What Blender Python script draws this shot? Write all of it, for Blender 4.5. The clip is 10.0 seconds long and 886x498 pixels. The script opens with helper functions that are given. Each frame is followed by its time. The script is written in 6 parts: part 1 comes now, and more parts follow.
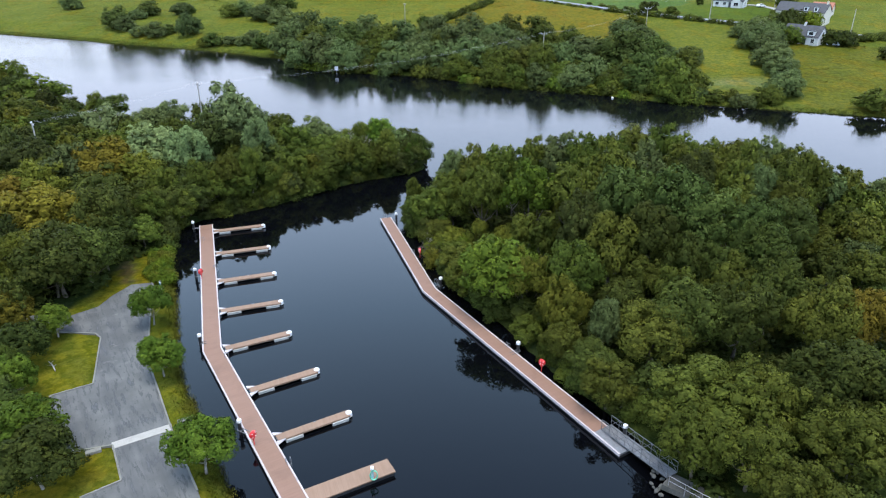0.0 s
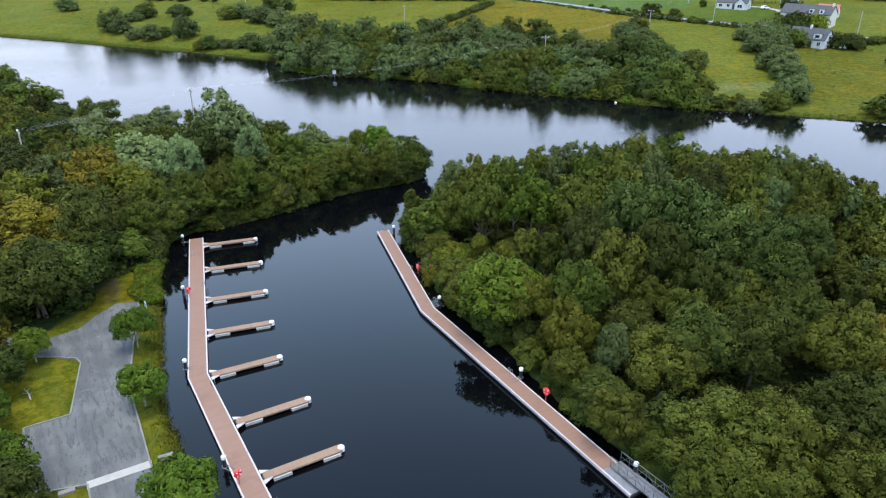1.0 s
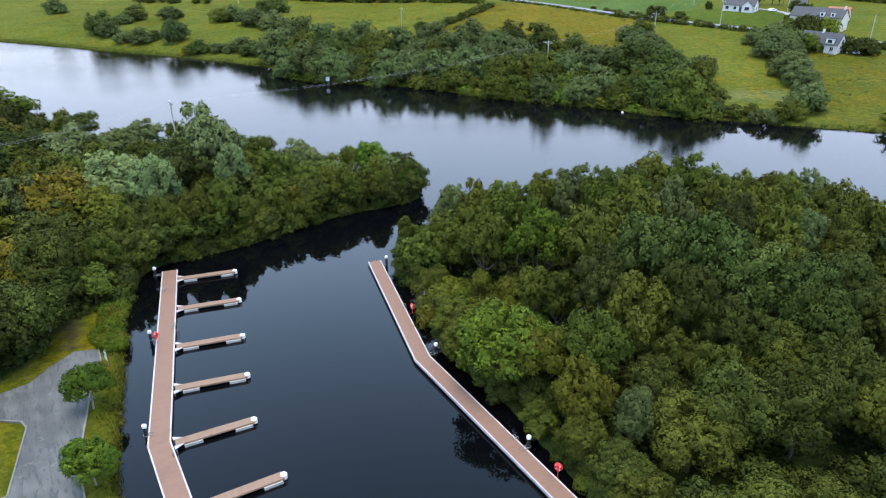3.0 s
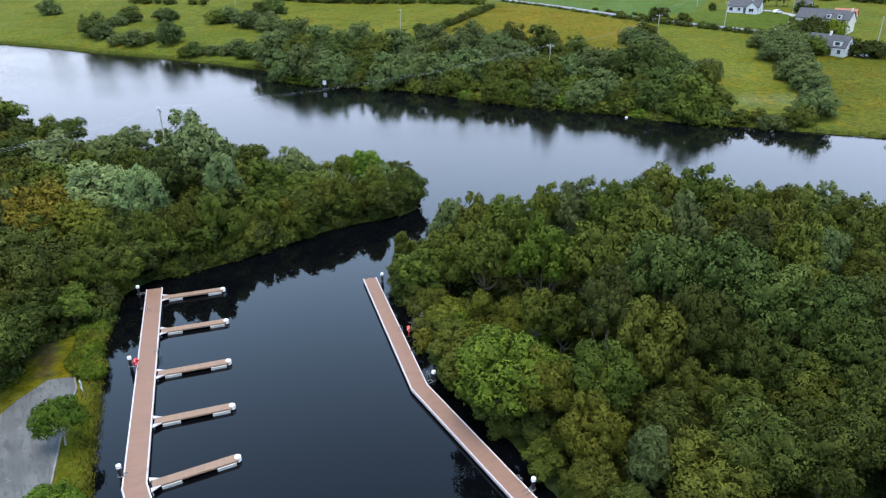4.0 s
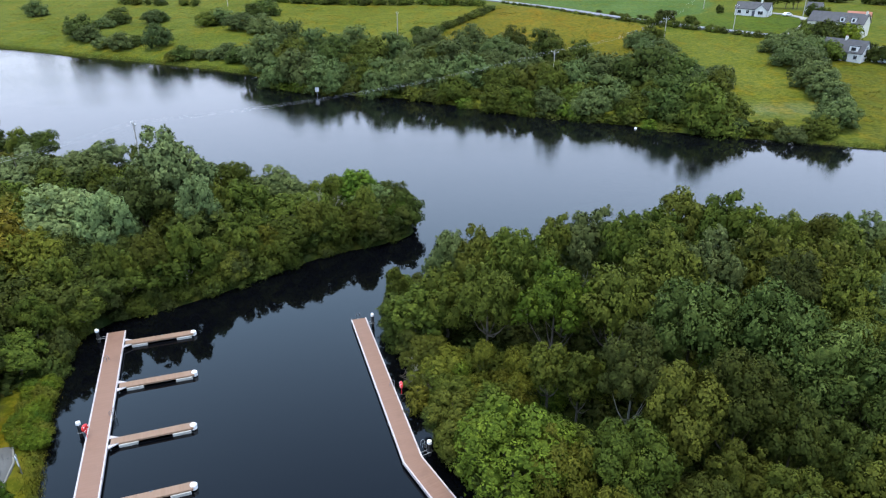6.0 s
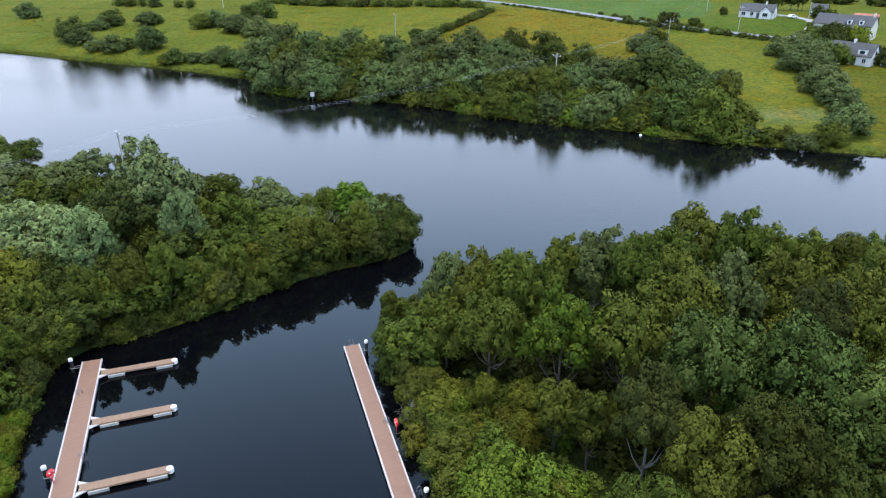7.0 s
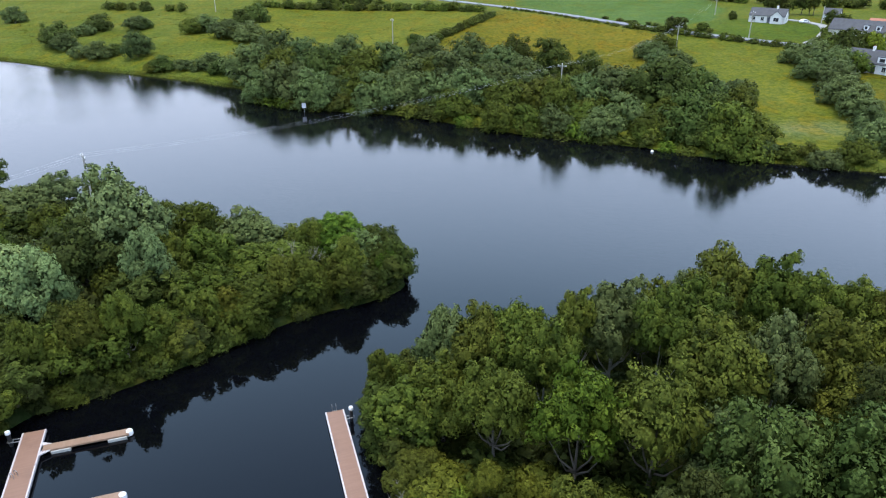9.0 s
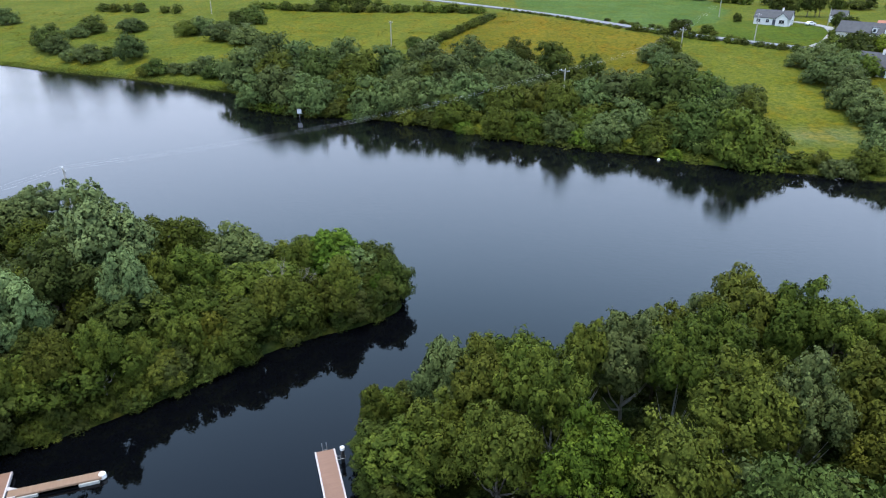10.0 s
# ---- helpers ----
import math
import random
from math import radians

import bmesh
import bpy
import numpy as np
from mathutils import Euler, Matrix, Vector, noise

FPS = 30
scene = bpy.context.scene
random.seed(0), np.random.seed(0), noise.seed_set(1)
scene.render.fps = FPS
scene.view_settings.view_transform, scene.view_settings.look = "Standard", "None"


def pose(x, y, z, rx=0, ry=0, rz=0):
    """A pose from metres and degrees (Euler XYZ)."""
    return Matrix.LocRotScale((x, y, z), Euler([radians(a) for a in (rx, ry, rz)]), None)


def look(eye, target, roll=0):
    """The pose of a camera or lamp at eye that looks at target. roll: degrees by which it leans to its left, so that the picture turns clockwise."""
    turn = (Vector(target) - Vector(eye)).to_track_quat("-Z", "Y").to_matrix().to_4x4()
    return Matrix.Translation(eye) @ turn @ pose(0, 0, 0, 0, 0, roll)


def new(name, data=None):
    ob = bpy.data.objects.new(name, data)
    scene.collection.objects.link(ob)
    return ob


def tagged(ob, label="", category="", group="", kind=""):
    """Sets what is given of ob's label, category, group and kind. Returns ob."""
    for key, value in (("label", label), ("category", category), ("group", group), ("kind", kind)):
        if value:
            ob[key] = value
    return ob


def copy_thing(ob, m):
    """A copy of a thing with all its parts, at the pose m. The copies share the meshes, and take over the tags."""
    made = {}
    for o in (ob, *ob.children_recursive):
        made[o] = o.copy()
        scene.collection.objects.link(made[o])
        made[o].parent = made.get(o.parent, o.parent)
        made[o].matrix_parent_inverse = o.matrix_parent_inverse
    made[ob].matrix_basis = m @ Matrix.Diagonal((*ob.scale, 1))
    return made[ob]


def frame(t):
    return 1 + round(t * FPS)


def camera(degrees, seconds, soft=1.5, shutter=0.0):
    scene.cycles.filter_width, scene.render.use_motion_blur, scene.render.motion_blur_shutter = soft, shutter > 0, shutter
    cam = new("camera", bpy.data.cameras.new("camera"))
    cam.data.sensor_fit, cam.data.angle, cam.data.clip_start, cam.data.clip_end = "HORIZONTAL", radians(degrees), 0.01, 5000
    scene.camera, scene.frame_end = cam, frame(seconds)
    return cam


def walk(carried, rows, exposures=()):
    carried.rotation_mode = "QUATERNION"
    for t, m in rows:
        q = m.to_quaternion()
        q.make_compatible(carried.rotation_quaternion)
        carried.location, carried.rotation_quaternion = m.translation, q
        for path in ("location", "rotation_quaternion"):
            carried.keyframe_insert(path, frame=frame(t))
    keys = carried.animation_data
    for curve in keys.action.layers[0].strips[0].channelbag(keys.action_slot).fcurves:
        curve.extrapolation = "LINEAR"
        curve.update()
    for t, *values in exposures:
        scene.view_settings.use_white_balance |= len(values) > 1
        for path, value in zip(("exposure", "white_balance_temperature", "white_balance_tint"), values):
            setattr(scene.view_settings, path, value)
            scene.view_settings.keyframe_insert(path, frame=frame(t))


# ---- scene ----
cam = camera(66.0, 10.0, 1.15)
PATH = [
    (0, (0.425, -0.783, 43.234), (0.411, 1.031, 42.391), 0.0),
    (0.5, (0.518, 1.495, 43.384), (0.503, 3.309, 42.541), 0.0),
    (1, (0.57, 3.824, 43.501), (0.555, 5.638, 42.659), -0.0),
    (1.5, (0.595, 6.247, 43.698), (0.582, 8.06, 42.855), 0.0),
    (2, (0.596, 8.792, 43.823), (0.584, 10.606, 42.979), 0.0),
    (2.5, (0.637, 11.443, 43.901), (0.625, 13.256, 43.057), 0.0),
    (4, (0.891, 19.348, 44.066), (0.879, 21.161, 43.222), 0.0),
    (4.5, (0.891, 21.966, 44.009), (0.88, 23.779, 43.164), 0.0),
    (5, (0.912, 24.917, 44.025), (0.902, 26.73, 43.18), 0.1),
    (5.5, (0.916, 27.549, 44.058), (0.907, 29.361, 43.213), 0.1),
    (7, (0.999, 36.214, 44.085), (0.993, 38.027, 43.241), 0.1),
    (7.5, (1.004, 38.898, 44.153), (0.999, 40.711, 43.31), 0.1),
    (8, (1.126, 41.85, 44.238), (1.119, 43.664, 43.396), 0.1),
    (8.5, (1.128, 44.663, 44.336), (1.122, 46.477, 43.493), 0.1),
    (9, (1.307, 47.643, 44.465), (1.301, 49.456, 43.623), 0.1),
    (9.5, (1.379, 50.35, 44.461), (1.373, 52.164, 43.619), 0.1),
    (10, (1.367, 53.262, 44.605), (1.362, 55.076, 43.763), 0.1),
]
walk(cam, [(t, look(eye, target, roll)) for t, eye, target, roll in PATH])

scene.cycles.max_bounces = 6
# ---- sky and sun: overcast midday ----
world = bpy.data.worlds.new("overcast_sky")
scene.world = world
world.use_nodes = True
wn, wl = world.node_tree.nodes, world.node_tree.links
sky = wn.new("ShaderNodeTexSky")
sky.sky_type = "NISHITA"
sky.sun_disc = False
sky.sun_elevation, sky.sun_rotation = radians(82), radians(180)
sky.air_density, sky.dust_density, sky.ozone_density = 1.0, 0.6, 2.0
soften = wn.new("ShaderNodeHueSaturation")
soften.inputs["Saturation"].default_value = 1.0
wl.new(sky.outputs["Color"], soften.inputs["Color"])
veil = wn.new("ShaderNodeMix")
veil.data_type = "RGBA"
wl.new(soften.outputs["Color"], veil.inputs[6])
height = wn.new("ShaderNodeSeparateXYZ")
wl.new(wn.new("ShaderNodeTexCoord").outputs["Generated"], height.inputs[0])
cloud = wn.new("ShaderNodeMix")  # pale and neutral low down, bluer where the cloud is thin
cloud.data_type = "RGBA"
cloud.inputs[6].default_value, cloud.inputs[7].default_value = (10.9, 11.6, 14.3, 1.0), (7.0, 10.5, 14.8, 1.0)
thin = wn.new("ShaderNodeMapRange")
thin.inputs[1].default_value, thin.inputs[2].default_value = 0.15, 0.5
wl.new(height.outputs["Z"], thin.inputs[0])
wl.new(thin.outputs[0], cloud.inputs[0])
wl.new(cloud.outputs[2], veil.inputs[7])
haze = wn.new("ShaderNodeMapRange")  # the cloud veil thins towards the zenith
haze.interpolation_type = "SMOOTHSTEP"
haze.inputs[1].default_value, haze.inputs[2].default_value, haze.inputs[3].default_value, haze.inputs[4].default_value = 0.38, 0.86, 0.62, 0.04
wl.new(height.outputs["Z"], haze.inputs[0])
wl.new(haze.outputs[0], veil.inputs[0])
wl.new(veil.outputs[2], wn["Background"].inputs["Color"])
dim = wn.new("ShaderNodeMapRange")  # an overcast sky is dimmer low down than overhead
dim.interpolation_type = "SMOOTHSTEP"
dim.inputs[1].default_value, dim.inputs[2].default_value, dim.inputs[3].default_value, dim.inputs[4].default_value = 0.05, 0.45, 0.09, 0.15
wl.new(height.outputs["Z"], dim.inputs[0])
wl.new(dim.outputs[0], wn["Background"].inputs["Strength"])
scene.view_settings.exposure = 1.25
sun = new("sun", bpy.data.lights.new("sun", "SUN"))
sun.data.energy, sun.data.angle, sun.data.color = 2.05, radians(36), (1.0, 0.98, 0.94)
sun.matrix_world = look((0, -14, 100), (0, 0, 0))


# ---- small helpers for nodes and meshes ----
def blank(name):
    m = bpy.data.materials.new(name)
    m.use_nodes = True
    nt = m.node_tree
    for n in list(nt.nodes):
        nt.nodes.remove(n)
    out = nt.nodes.new("ShaderNodeOutputMaterial")
    return m, nt, out


def node(nt, kind, **inputs):
    n = nt.nodes.new(kind)
    for key, value in inputs.items():
        n.inputs[key.replace("_", " ")].default_value = value
    return n


def mix_rgb(nt, fac, a, b, blend="MIX"):
    n = nt.nodes.new("ShaderNodeMix")
    n.data_type, n.blend_type = "RGBA", blend
    for slot, v in ((0, fac), (6, a), (7, b)):
        if hasattr(v, "default_value"):
            nt.links.new(v, n.inputs[slot])
        else:
            n.inputs[slot].default_value = v if slot == 0 else (*v[:3], 1.0)
    return n.outputs[2]


def ramp(nt, value, lo, hi, a=0.0, b=1.0):
    n = nt.nodes.new("ShaderNodeMapRange")
    n.interpolation_type = "SMOOTHSTEP"
    nt.links.new(value, n.inputs[0])
    for i, v in enumerate((lo, hi, a, b)):
        n.inputs[i + 1].default_value = v
    return n.outputs[0]


def coords(nt, kind="Object", scale=(1, 1, 1)):
    tc = nt.nodes.new("ShaderNodeTexCoord")
    mp = nt.nodes.new("ShaderNodeMapping")
    mp.inputs["Scale"].default_value = scale
    nt.links.new(tc.outputs[kind], mp.inputs[0])
    return mp.outputs[0]


def world_pos(nt, scale=(1, 1, 1)):
    g = nt.nodes.new("ShaderNodeNewGeometry")
    mp = nt.nodes.new("ShaderNodeMapping")
    mp.inputs["Scale"].default_value = scale
    nt.links.new(g.outputs["Position"], mp.inputs[0])
    return mp.outputs[0]


def grain(nt, vec, scale, detail=4.0, rough=0.6):
    n = node(nt, "ShaderNodeTexNoise", Scale=scale, Detail=detail, Roughness=rough)
    nt.links.new(vec, n.inputs["Vector"])
    return n.outputs["Fac"]


def bump(nt, height, strength, distance):
    b = node(nt, "ShaderNodeBump", Strength=strength, Distance=distance)
    nt.links.new(height, b.inputs["Height"])
    return b.outputs["Normal"]


def finish(nt, out, color, rough, normal=None, metal=0.0, spec=0.5):
    p = node(nt, "ShaderNodeBsdfPrincipled", Metallic=metal)
    p.inputs["Specular IOR Level"].default_value = spec
    for slot, v in (("Base Color", color), ("Roughness", rough)):
        if hasattr(v, "default_value"):
            nt.links.new(v, p.inputs[slot])
        else:
            p.inputs[slot].default_value = (*v, 1.0) if slot == "Base Color" else v
    if normal is not None:
        nt.links.new(normal, p.inputs["Normal"])
    nt.links.new(p.outputs[0], out.inputs[0])


def worn(name, a, b, scale=1.5, fine=18.0, rough=0.7, metal=0.0, relief=0.01, stain=None, amount=0.35):
    """A surface of two close colours at two scales, with an optional stain."""
    m, nt, out = blank(name)
    v = world_pos(nt)
    big, small = grain(nt, v, scale), grain(nt, v, fine)
    c = mix_rgb(nt, ramp(nt, big, 0.3, 0.7), a, b)
    c = mix_rgb(nt, ramp(nt, small, 0.35, 0.7, 0.0, 0.5), c, tuple(x * 0.72 for x in a))
    if stain:
        c = mix_rgb(nt, ramp(nt, grain(nt, v, scale * 0.6, 6.0, 0.7), 0.52, 0.66, 0.0, amount), c, stain)
    finish(nt, out, c, rough, bump(nt, small, 0.5, relief), metal)
    return m


def leaves(name, dark, light, tip, through_light=0.15):
    """Foliage: colour varies leaf by leaf, tree by tree and in soft patches."""
    m, nt, out = blank(name)
    geo = nt.nodes.new("ShaderNodeNewGeometry")
    info = nt.nodes.new("ShaderNodeObjectInfo")
    v = world_pos(nt)
    at = nt.nodes.new("ShaderNodeAttribute")
    at.attribute_name = "tone"
    own = nt.nodes.new("ShaderNodeMath")
    own.operation = "ADD"
    nt.links.new(info.outputs["Random"], own.inputs[0])
    nt.links.new(at.outputs["Fac"], own.inputs[1])
    c = mix_rgb(nt, ramp(nt, geo.outputs["Random Per Island"], -0.5, 1.5), dark, light)
    c = mix_rgb(nt, ramp(nt, grain(nt, v, 0.5, 4.0, 0.65), 0.46, 0.68, 0.0, 0.7), c, tip)
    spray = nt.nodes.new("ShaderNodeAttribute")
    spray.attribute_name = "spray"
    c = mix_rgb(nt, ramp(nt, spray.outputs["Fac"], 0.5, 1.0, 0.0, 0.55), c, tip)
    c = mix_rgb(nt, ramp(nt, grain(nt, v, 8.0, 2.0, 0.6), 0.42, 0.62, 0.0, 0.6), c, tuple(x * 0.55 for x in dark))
    hs = node(nt, "ShaderNodeHueSaturation")
    nt.links.new(c, hs.inputs["Color"])
    one = nt.nodes.new("ShaderNodeMath")
    one.operation = "FRACT"
    nt.links.new(own.outputs[0], one.inputs[0])
    nt.links.new(ramp(nt, one.outputs[0], 0.0, 1.0, 0.482, 0.505), hs.inputs["Hue"])
    mul = nt.nodes.new("ShaderNodeMath")
    mul.operation = "MULTIPLY_ADD"
    nt.links.new(own.outputs[0], mul.inputs[0])
    mul.inputs[1].default_value, mul.inputs[2].default_value = 7.31, 0.0
    fr = nt.nodes.new("ShaderNodeMath")
    fr.operation = "FRACT"
    nt.links.new(mul.outputs[0], fr.inputs[0])
    both = nt.nodes.new("ShaderNodeMath")
    both.operation = "MULTIPLY"
    nt.links.new(ramp(nt, fr.outputs[0], 0.0, 1.0, 0.8, 1.25), both.inputs[0])
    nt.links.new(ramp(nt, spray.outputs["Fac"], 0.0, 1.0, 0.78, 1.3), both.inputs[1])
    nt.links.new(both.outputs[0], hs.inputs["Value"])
    p = node(nt, "ShaderNodeBsdfPrincipled", Roughness=0.65)
    p.inputs["Specular IOR Level"].default_value = 0.04
    t = node(nt, "ShaderNodeBsdfTranslucent")
    nt.links.new(hs.outputs[0], p.inputs["Base Color"])
    nt.links.new(hs.outputs[0], t.inputs["Color"])
    ms = node(nt, "ShaderNodeMixShader", Fac=through_light)
    nt.links.new(p.outputs[0], ms.inputs[1])
    nt.links.new(t.outputs[0], ms.inputs[2])
    nt.links.new(ms.outputs[0], out.inputs[0])
    return m


# ---- materials ----
def water_material():
    m, nt, out = blank("river_water")
    v = world_pos(nt)
    sep = nt.nodes.new("ShaderNodeSeparateXYZ")
    nt.links.new(v, sep.inputs[0])
    lean = nt.nodes.new("ShaderNodeMath")
    lean.operation = "MULTIPLY_ADD"
    nt.links.new(sep.outputs["X"], lean.inputs[0])
    lean.inputs[1].default_value = 0.5
    nt.links.new(sep.outputs["Y"], lean.inputs[2])
    open_water = ramp(nt, lean.outputs[0], 118.0, 165.0)
    gust = ramp(nt, grain(nt, world_pos(nt, (0.4, 1.0, 1.0)), 0.022, 4.0, 0.55), 0.35, 0.62, 0.45, 1.0)
    force = nt.nodes.new("ShaderNodeMath")
    force.operation = "MULTIPLY"
    nt.links.new(open_water, force.inputs[0])
    nt.links.new(gust, force.inputs[1])
    # the water lies calmer under the trees of the far shore
    shore = nt.nodes.new("ShaderNodeMath")
    shore.operation = "MULTIPLY_ADD"
    nt.links.new(sep.outputs["X"], shore.inputs[0])
    shore.inputs[1].default_value = 0.43
    nt.links.new(sep.outputs["Y"], shore.inputs[2])
    wooded = nt.nodes.new("ShaderNodeMath")
    wooded.operation = "MULTIPLY"
    nt.links.new(ramp(nt, shore.outputs[0], 184.0, 210.0), wooded.inputs[0])
    nt.links.new(ramp(nt, sep.outputs["X"], -75.0, -48.0), wooded.inputs[1])
    lee = nt.nodes.new("ShaderNodeMath")
    lee.operation = "MULTIPLY"
    nt.links.new(force.outputs[0], lee.inputs[0])
    nt.links.new(ramp(nt, wooded.outputs[0], 0.0, 1.0, 1.0, 0.3), lee.inputs[1])
    # and rougher where the wind comes down the open reach
    windy = nt.nodes.new("ShaderNodeMath")
    windy.operation = "MULTIPLY"
    nt.links.new(lee.outputs[0], windy.inputs[0])
    nt.links.new(ramp(nt, sep.outputs["X"], -125.0, -60.0, 2.0, 1.0), windy.inputs[1])
    force = windy
    rip = grain(nt, world_pos(nt, (0.6, 1.0, 1.0)), 1.5, 4.0, 0.65)
    calm = grain(nt, v, 0.35, 2.0, 0.5)
    n1 = node(nt, "ShaderNodeBump", Distance=0.08)
    nt.links.new(rip, n1.inputs["Height"])
    sc = nt.nodes.new("ShaderNodeMath")
    sc.operation = "MULTIPLY"
    nt.links.new(force.outputs[0], sc.inputs[0])
    sc.inputs[1].default_value = 0.42
    nt.links.new(sc.outputs[0], n1.inputs["Strength"])
    n2 = node(nt, "ShaderNodeBump", Strength=0.035, Distance=0.15)
    nt.links.new(calm, n2.inputs["Height"])
    nt.links.new(n1.outputs[0], n2.inputs["Normal"])
    p = node(nt, "ShaderNodeBsdfPrincipled")
    nt.links.new(mix_rgb(nt, ramp(nt, lean.outputs[0], 118.0, 150.0), (0.0012, 0.0014, 0.002), (0.002, 0.0024, 0.003)), p.inputs["Base Color"])
    p.inputs["IOR"].default_value = 1.333
    nt.links.new(ramp(nt, force.outputs[0], 0.0, 1.0, 0.015, 0.06), p.inputs["Roughness"])
    nt.links.new(n2.outputs[0], p.inputs["Normal"])
    nt.links.new(p.outputs[0], out.inputs[0])
    return m


def ground_material():
    m, nt, out = blank("ground_cover")
    at = nt.nodes.new("ShaderNodeAttribute")
    at.attribute_name = "cover"
    v = world_pos(nt)
    coarse, mid, fine = grain(nt, v, 0.05), grain(nt, v, 0.4, 5.0), grain(nt, v, 3.5, 5.0, 0.7)
    c = mix_rgb(nt, ramp(nt, coarse, 0.35, 0.65, 0.0, 0.6), at.outputs["Color"], (0.6, 0.72, 0.5), "MULTIPLY")
    c = mix_rgb(nt, ramp(nt, grain(nt, world_pos(nt, (1.0, 0.6, 1.0)), 0.13, 6.0, 0.65), 0.48, 0.64, 0.0, 0.7), c, (1.2, 0.9, 0.55), "MULTIPLY")
    c = mix_rgb(nt, ramp(nt, mid, 0.38, 0.68, 0.0, 0.75), c, (1.6, 1.35, 0.8), "MULTIPLY")
    c = mix_rgb(nt, ramp(nt, grain(nt, v, 0.9, 6.0, 0.7), 0.42, 0.6, 0.0, 0.8), c, (0.5, 0.62, 0.42), "MULTIPLY")
    c = mix_rgb(nt, ramp(nt, fine, 0.3, 0.7, 0.0, 0.75), c, (0.55, 0.6, 0.5), "MULTIPLY")
    finish(nt, out, c, 0.9, bump(nt, fine, 0.8, 0.15), 0.0, 0.02)
    return m


def asphalt_material():
    m, nt, out = blank("old_asphalt")
    v = world_pos(nt)
    big, fine = grain(nt, v, 0.25, 5.0), grain(nt, v, 30.0, 3.0)
    c = mix_rgb(nt, ramp(nt, big, 0.35, 0.65), (0.062, 0.062, 0.056), (0.105, 0.104, 0.095))
    c = mix_rgb(nt, ramp(nt, fine, 0.3, 0.7, 0.0, 0.5), c, (0.075, 0.078, 0.08))
    # wheel tracks and damp patches run along the drive
    mp = node(nt, "ShaderNodeMapping")
    mp.inputs["Rotation"].default_value = (0, 0, radians(-33))
    nt.links.new(v, mp.inputs[0])
    ms = node(nt, "ShaderNodeMapping")
    ms.inputs["Scale"].default_value = (1.6, 0.3, 1.0)
    nt.links.new(mp.outputs[0], ms.inputs[0])
    streak = grain(nt, ms.outputs[0], 1.5, 6.0, 0.7)
    c = mix_rgb(nt, ramp(nt, streak, 0.53, 0.59, 0.0, 0.75), c, (0.03, 0.031, 0.033))
    lane = node(nt, "ShaderNodeMapping")
    lane.inputs["Scale"].default_value = (1.0, 0.07, 1.0)
    nt.links.new(mp.outputs[0], lane.inputs[0])
    c = mix_rgb(nt, ramp(nt, grain(nt, lane.outputs[0], 0.9, 3.0, 0.5), 0.45, 0.62, 0.0, 0.45), c, (0.05, 0.05, 0.05))
    c = mix_rgb(nt, ramp(nt, grain(nt, v, 2.4, 5.0, 0.75), 0.62, 0.68, 0.0, 0.7), c, (0.026, 0.027, 0.028))
    c = mix_rgb(nt, ramp(nt, grain(nt, v, 0.6, 5.0, 0.7), 0.6, 0.75, 0.0, 0.4), c, (0.19, 0.185, 0.165))
    finish(nt, out, c, ramp(nt, streak, 0.55, 0.68, 0.85, 0.5), bump(nt, fine, 0.5, 0.01))
    return m


def deck_material(name, a, b, angle):
    """Ribbed composite boards laid across the walkway."""
    m, nt, out = blank(name)
    v = world_pos(nt)
    mp = node(nt, "ShaderNodeMapping")
    mp.inputs["Rotation"].default_value = (0, 0, angle)
    nt.links.new(v, mp.inputs[0])
    wave = node(nt, "ShaderNodeTexWave", Scale=2.2, Distortion=0.0)
    wave.bands_direction = "Y"
    nt.links.new(mp.outputs[0], wave.inputs["Vector"])
    sx = nt.nodes.new("ShaderNodeMapping")
    sx.inputs["Scale"].default_value = (0.3, 3.5, 1.0)
    nt.links.new(mp.outputs[0], sx.inputs[0])
    board = grain(nt, sx.outputs[0], 1.6, 2.0)
    c = mix_rgb(nt, ramp(nt, board, 0.3, 0.7), a, b)
    c = mix_rgb(nt, ramp(nt, grain(nt, v, 0.35, 5.0, 0.65), 0.5, 0.72, 0.0, 0.4), c, tuple(x * 0.62 for x in a))
    c = mix_rgb(nt, ramp(nt, wave.outputs["Fac"], 0.0, 0.1, 0.12, 0.0), c, (0.14, 0.1, 0.085))
    finish(nt, out, c, 0.75, bump(nt, wave.outputs["Fac"], 0.3, 0.01))
    return m


WATER = water_material()
GROUND = ground_material()
ASPHALT = asphalt_material()
DECK = deck_material("composite_decking", (0.166, 0.09, 0.058), (0.186, 0.102, 0.067), radians(-20))
DECK_B = deck_material("composite_decking_turned", (0.166, 0.09, 0.058), (0.186, 0.102, 0.067), radians(-32))
FINGER_DECK = deck_material("finger_decking", (0.18, 0.108, 0.066), (0.204, 0.126, 0.08), radians(70))
WHITE = worn("white_painted_steel", (0.39, 0.35, 0.345), (0.45, 0.405, 0.4), 0.8, 12.0, 0.5, stain=(0.42, 0.4, 0.36))
CAP_WHITE = worn("white_plastic", (0.62, 0.62, 0.62), (0.68, 0.68, 0.68), 2.0, 9.0, 0.4, stain=(0.6, 0.6, 0.56), amount=0.2)
FLOAT = worn("grey_float_plastic", (0.27, 0.27, 0.255), (0.35, 0.35, 0.33), 1.5, 14.0, 0.6, stain=(0.16, 0.17, 0.12))
DARK_FLOAT = worn("wet_black_rubber", (0.014, 0.014, 0.015), (0.022, 0.022, 0.023), 2.0, 15.0, 0.5)
PILE = worn("black_coated_pile", (0.012, 0.012, 0.013), (0.02, 0.02, 0.021), 2.0, 20.0, 0.45)
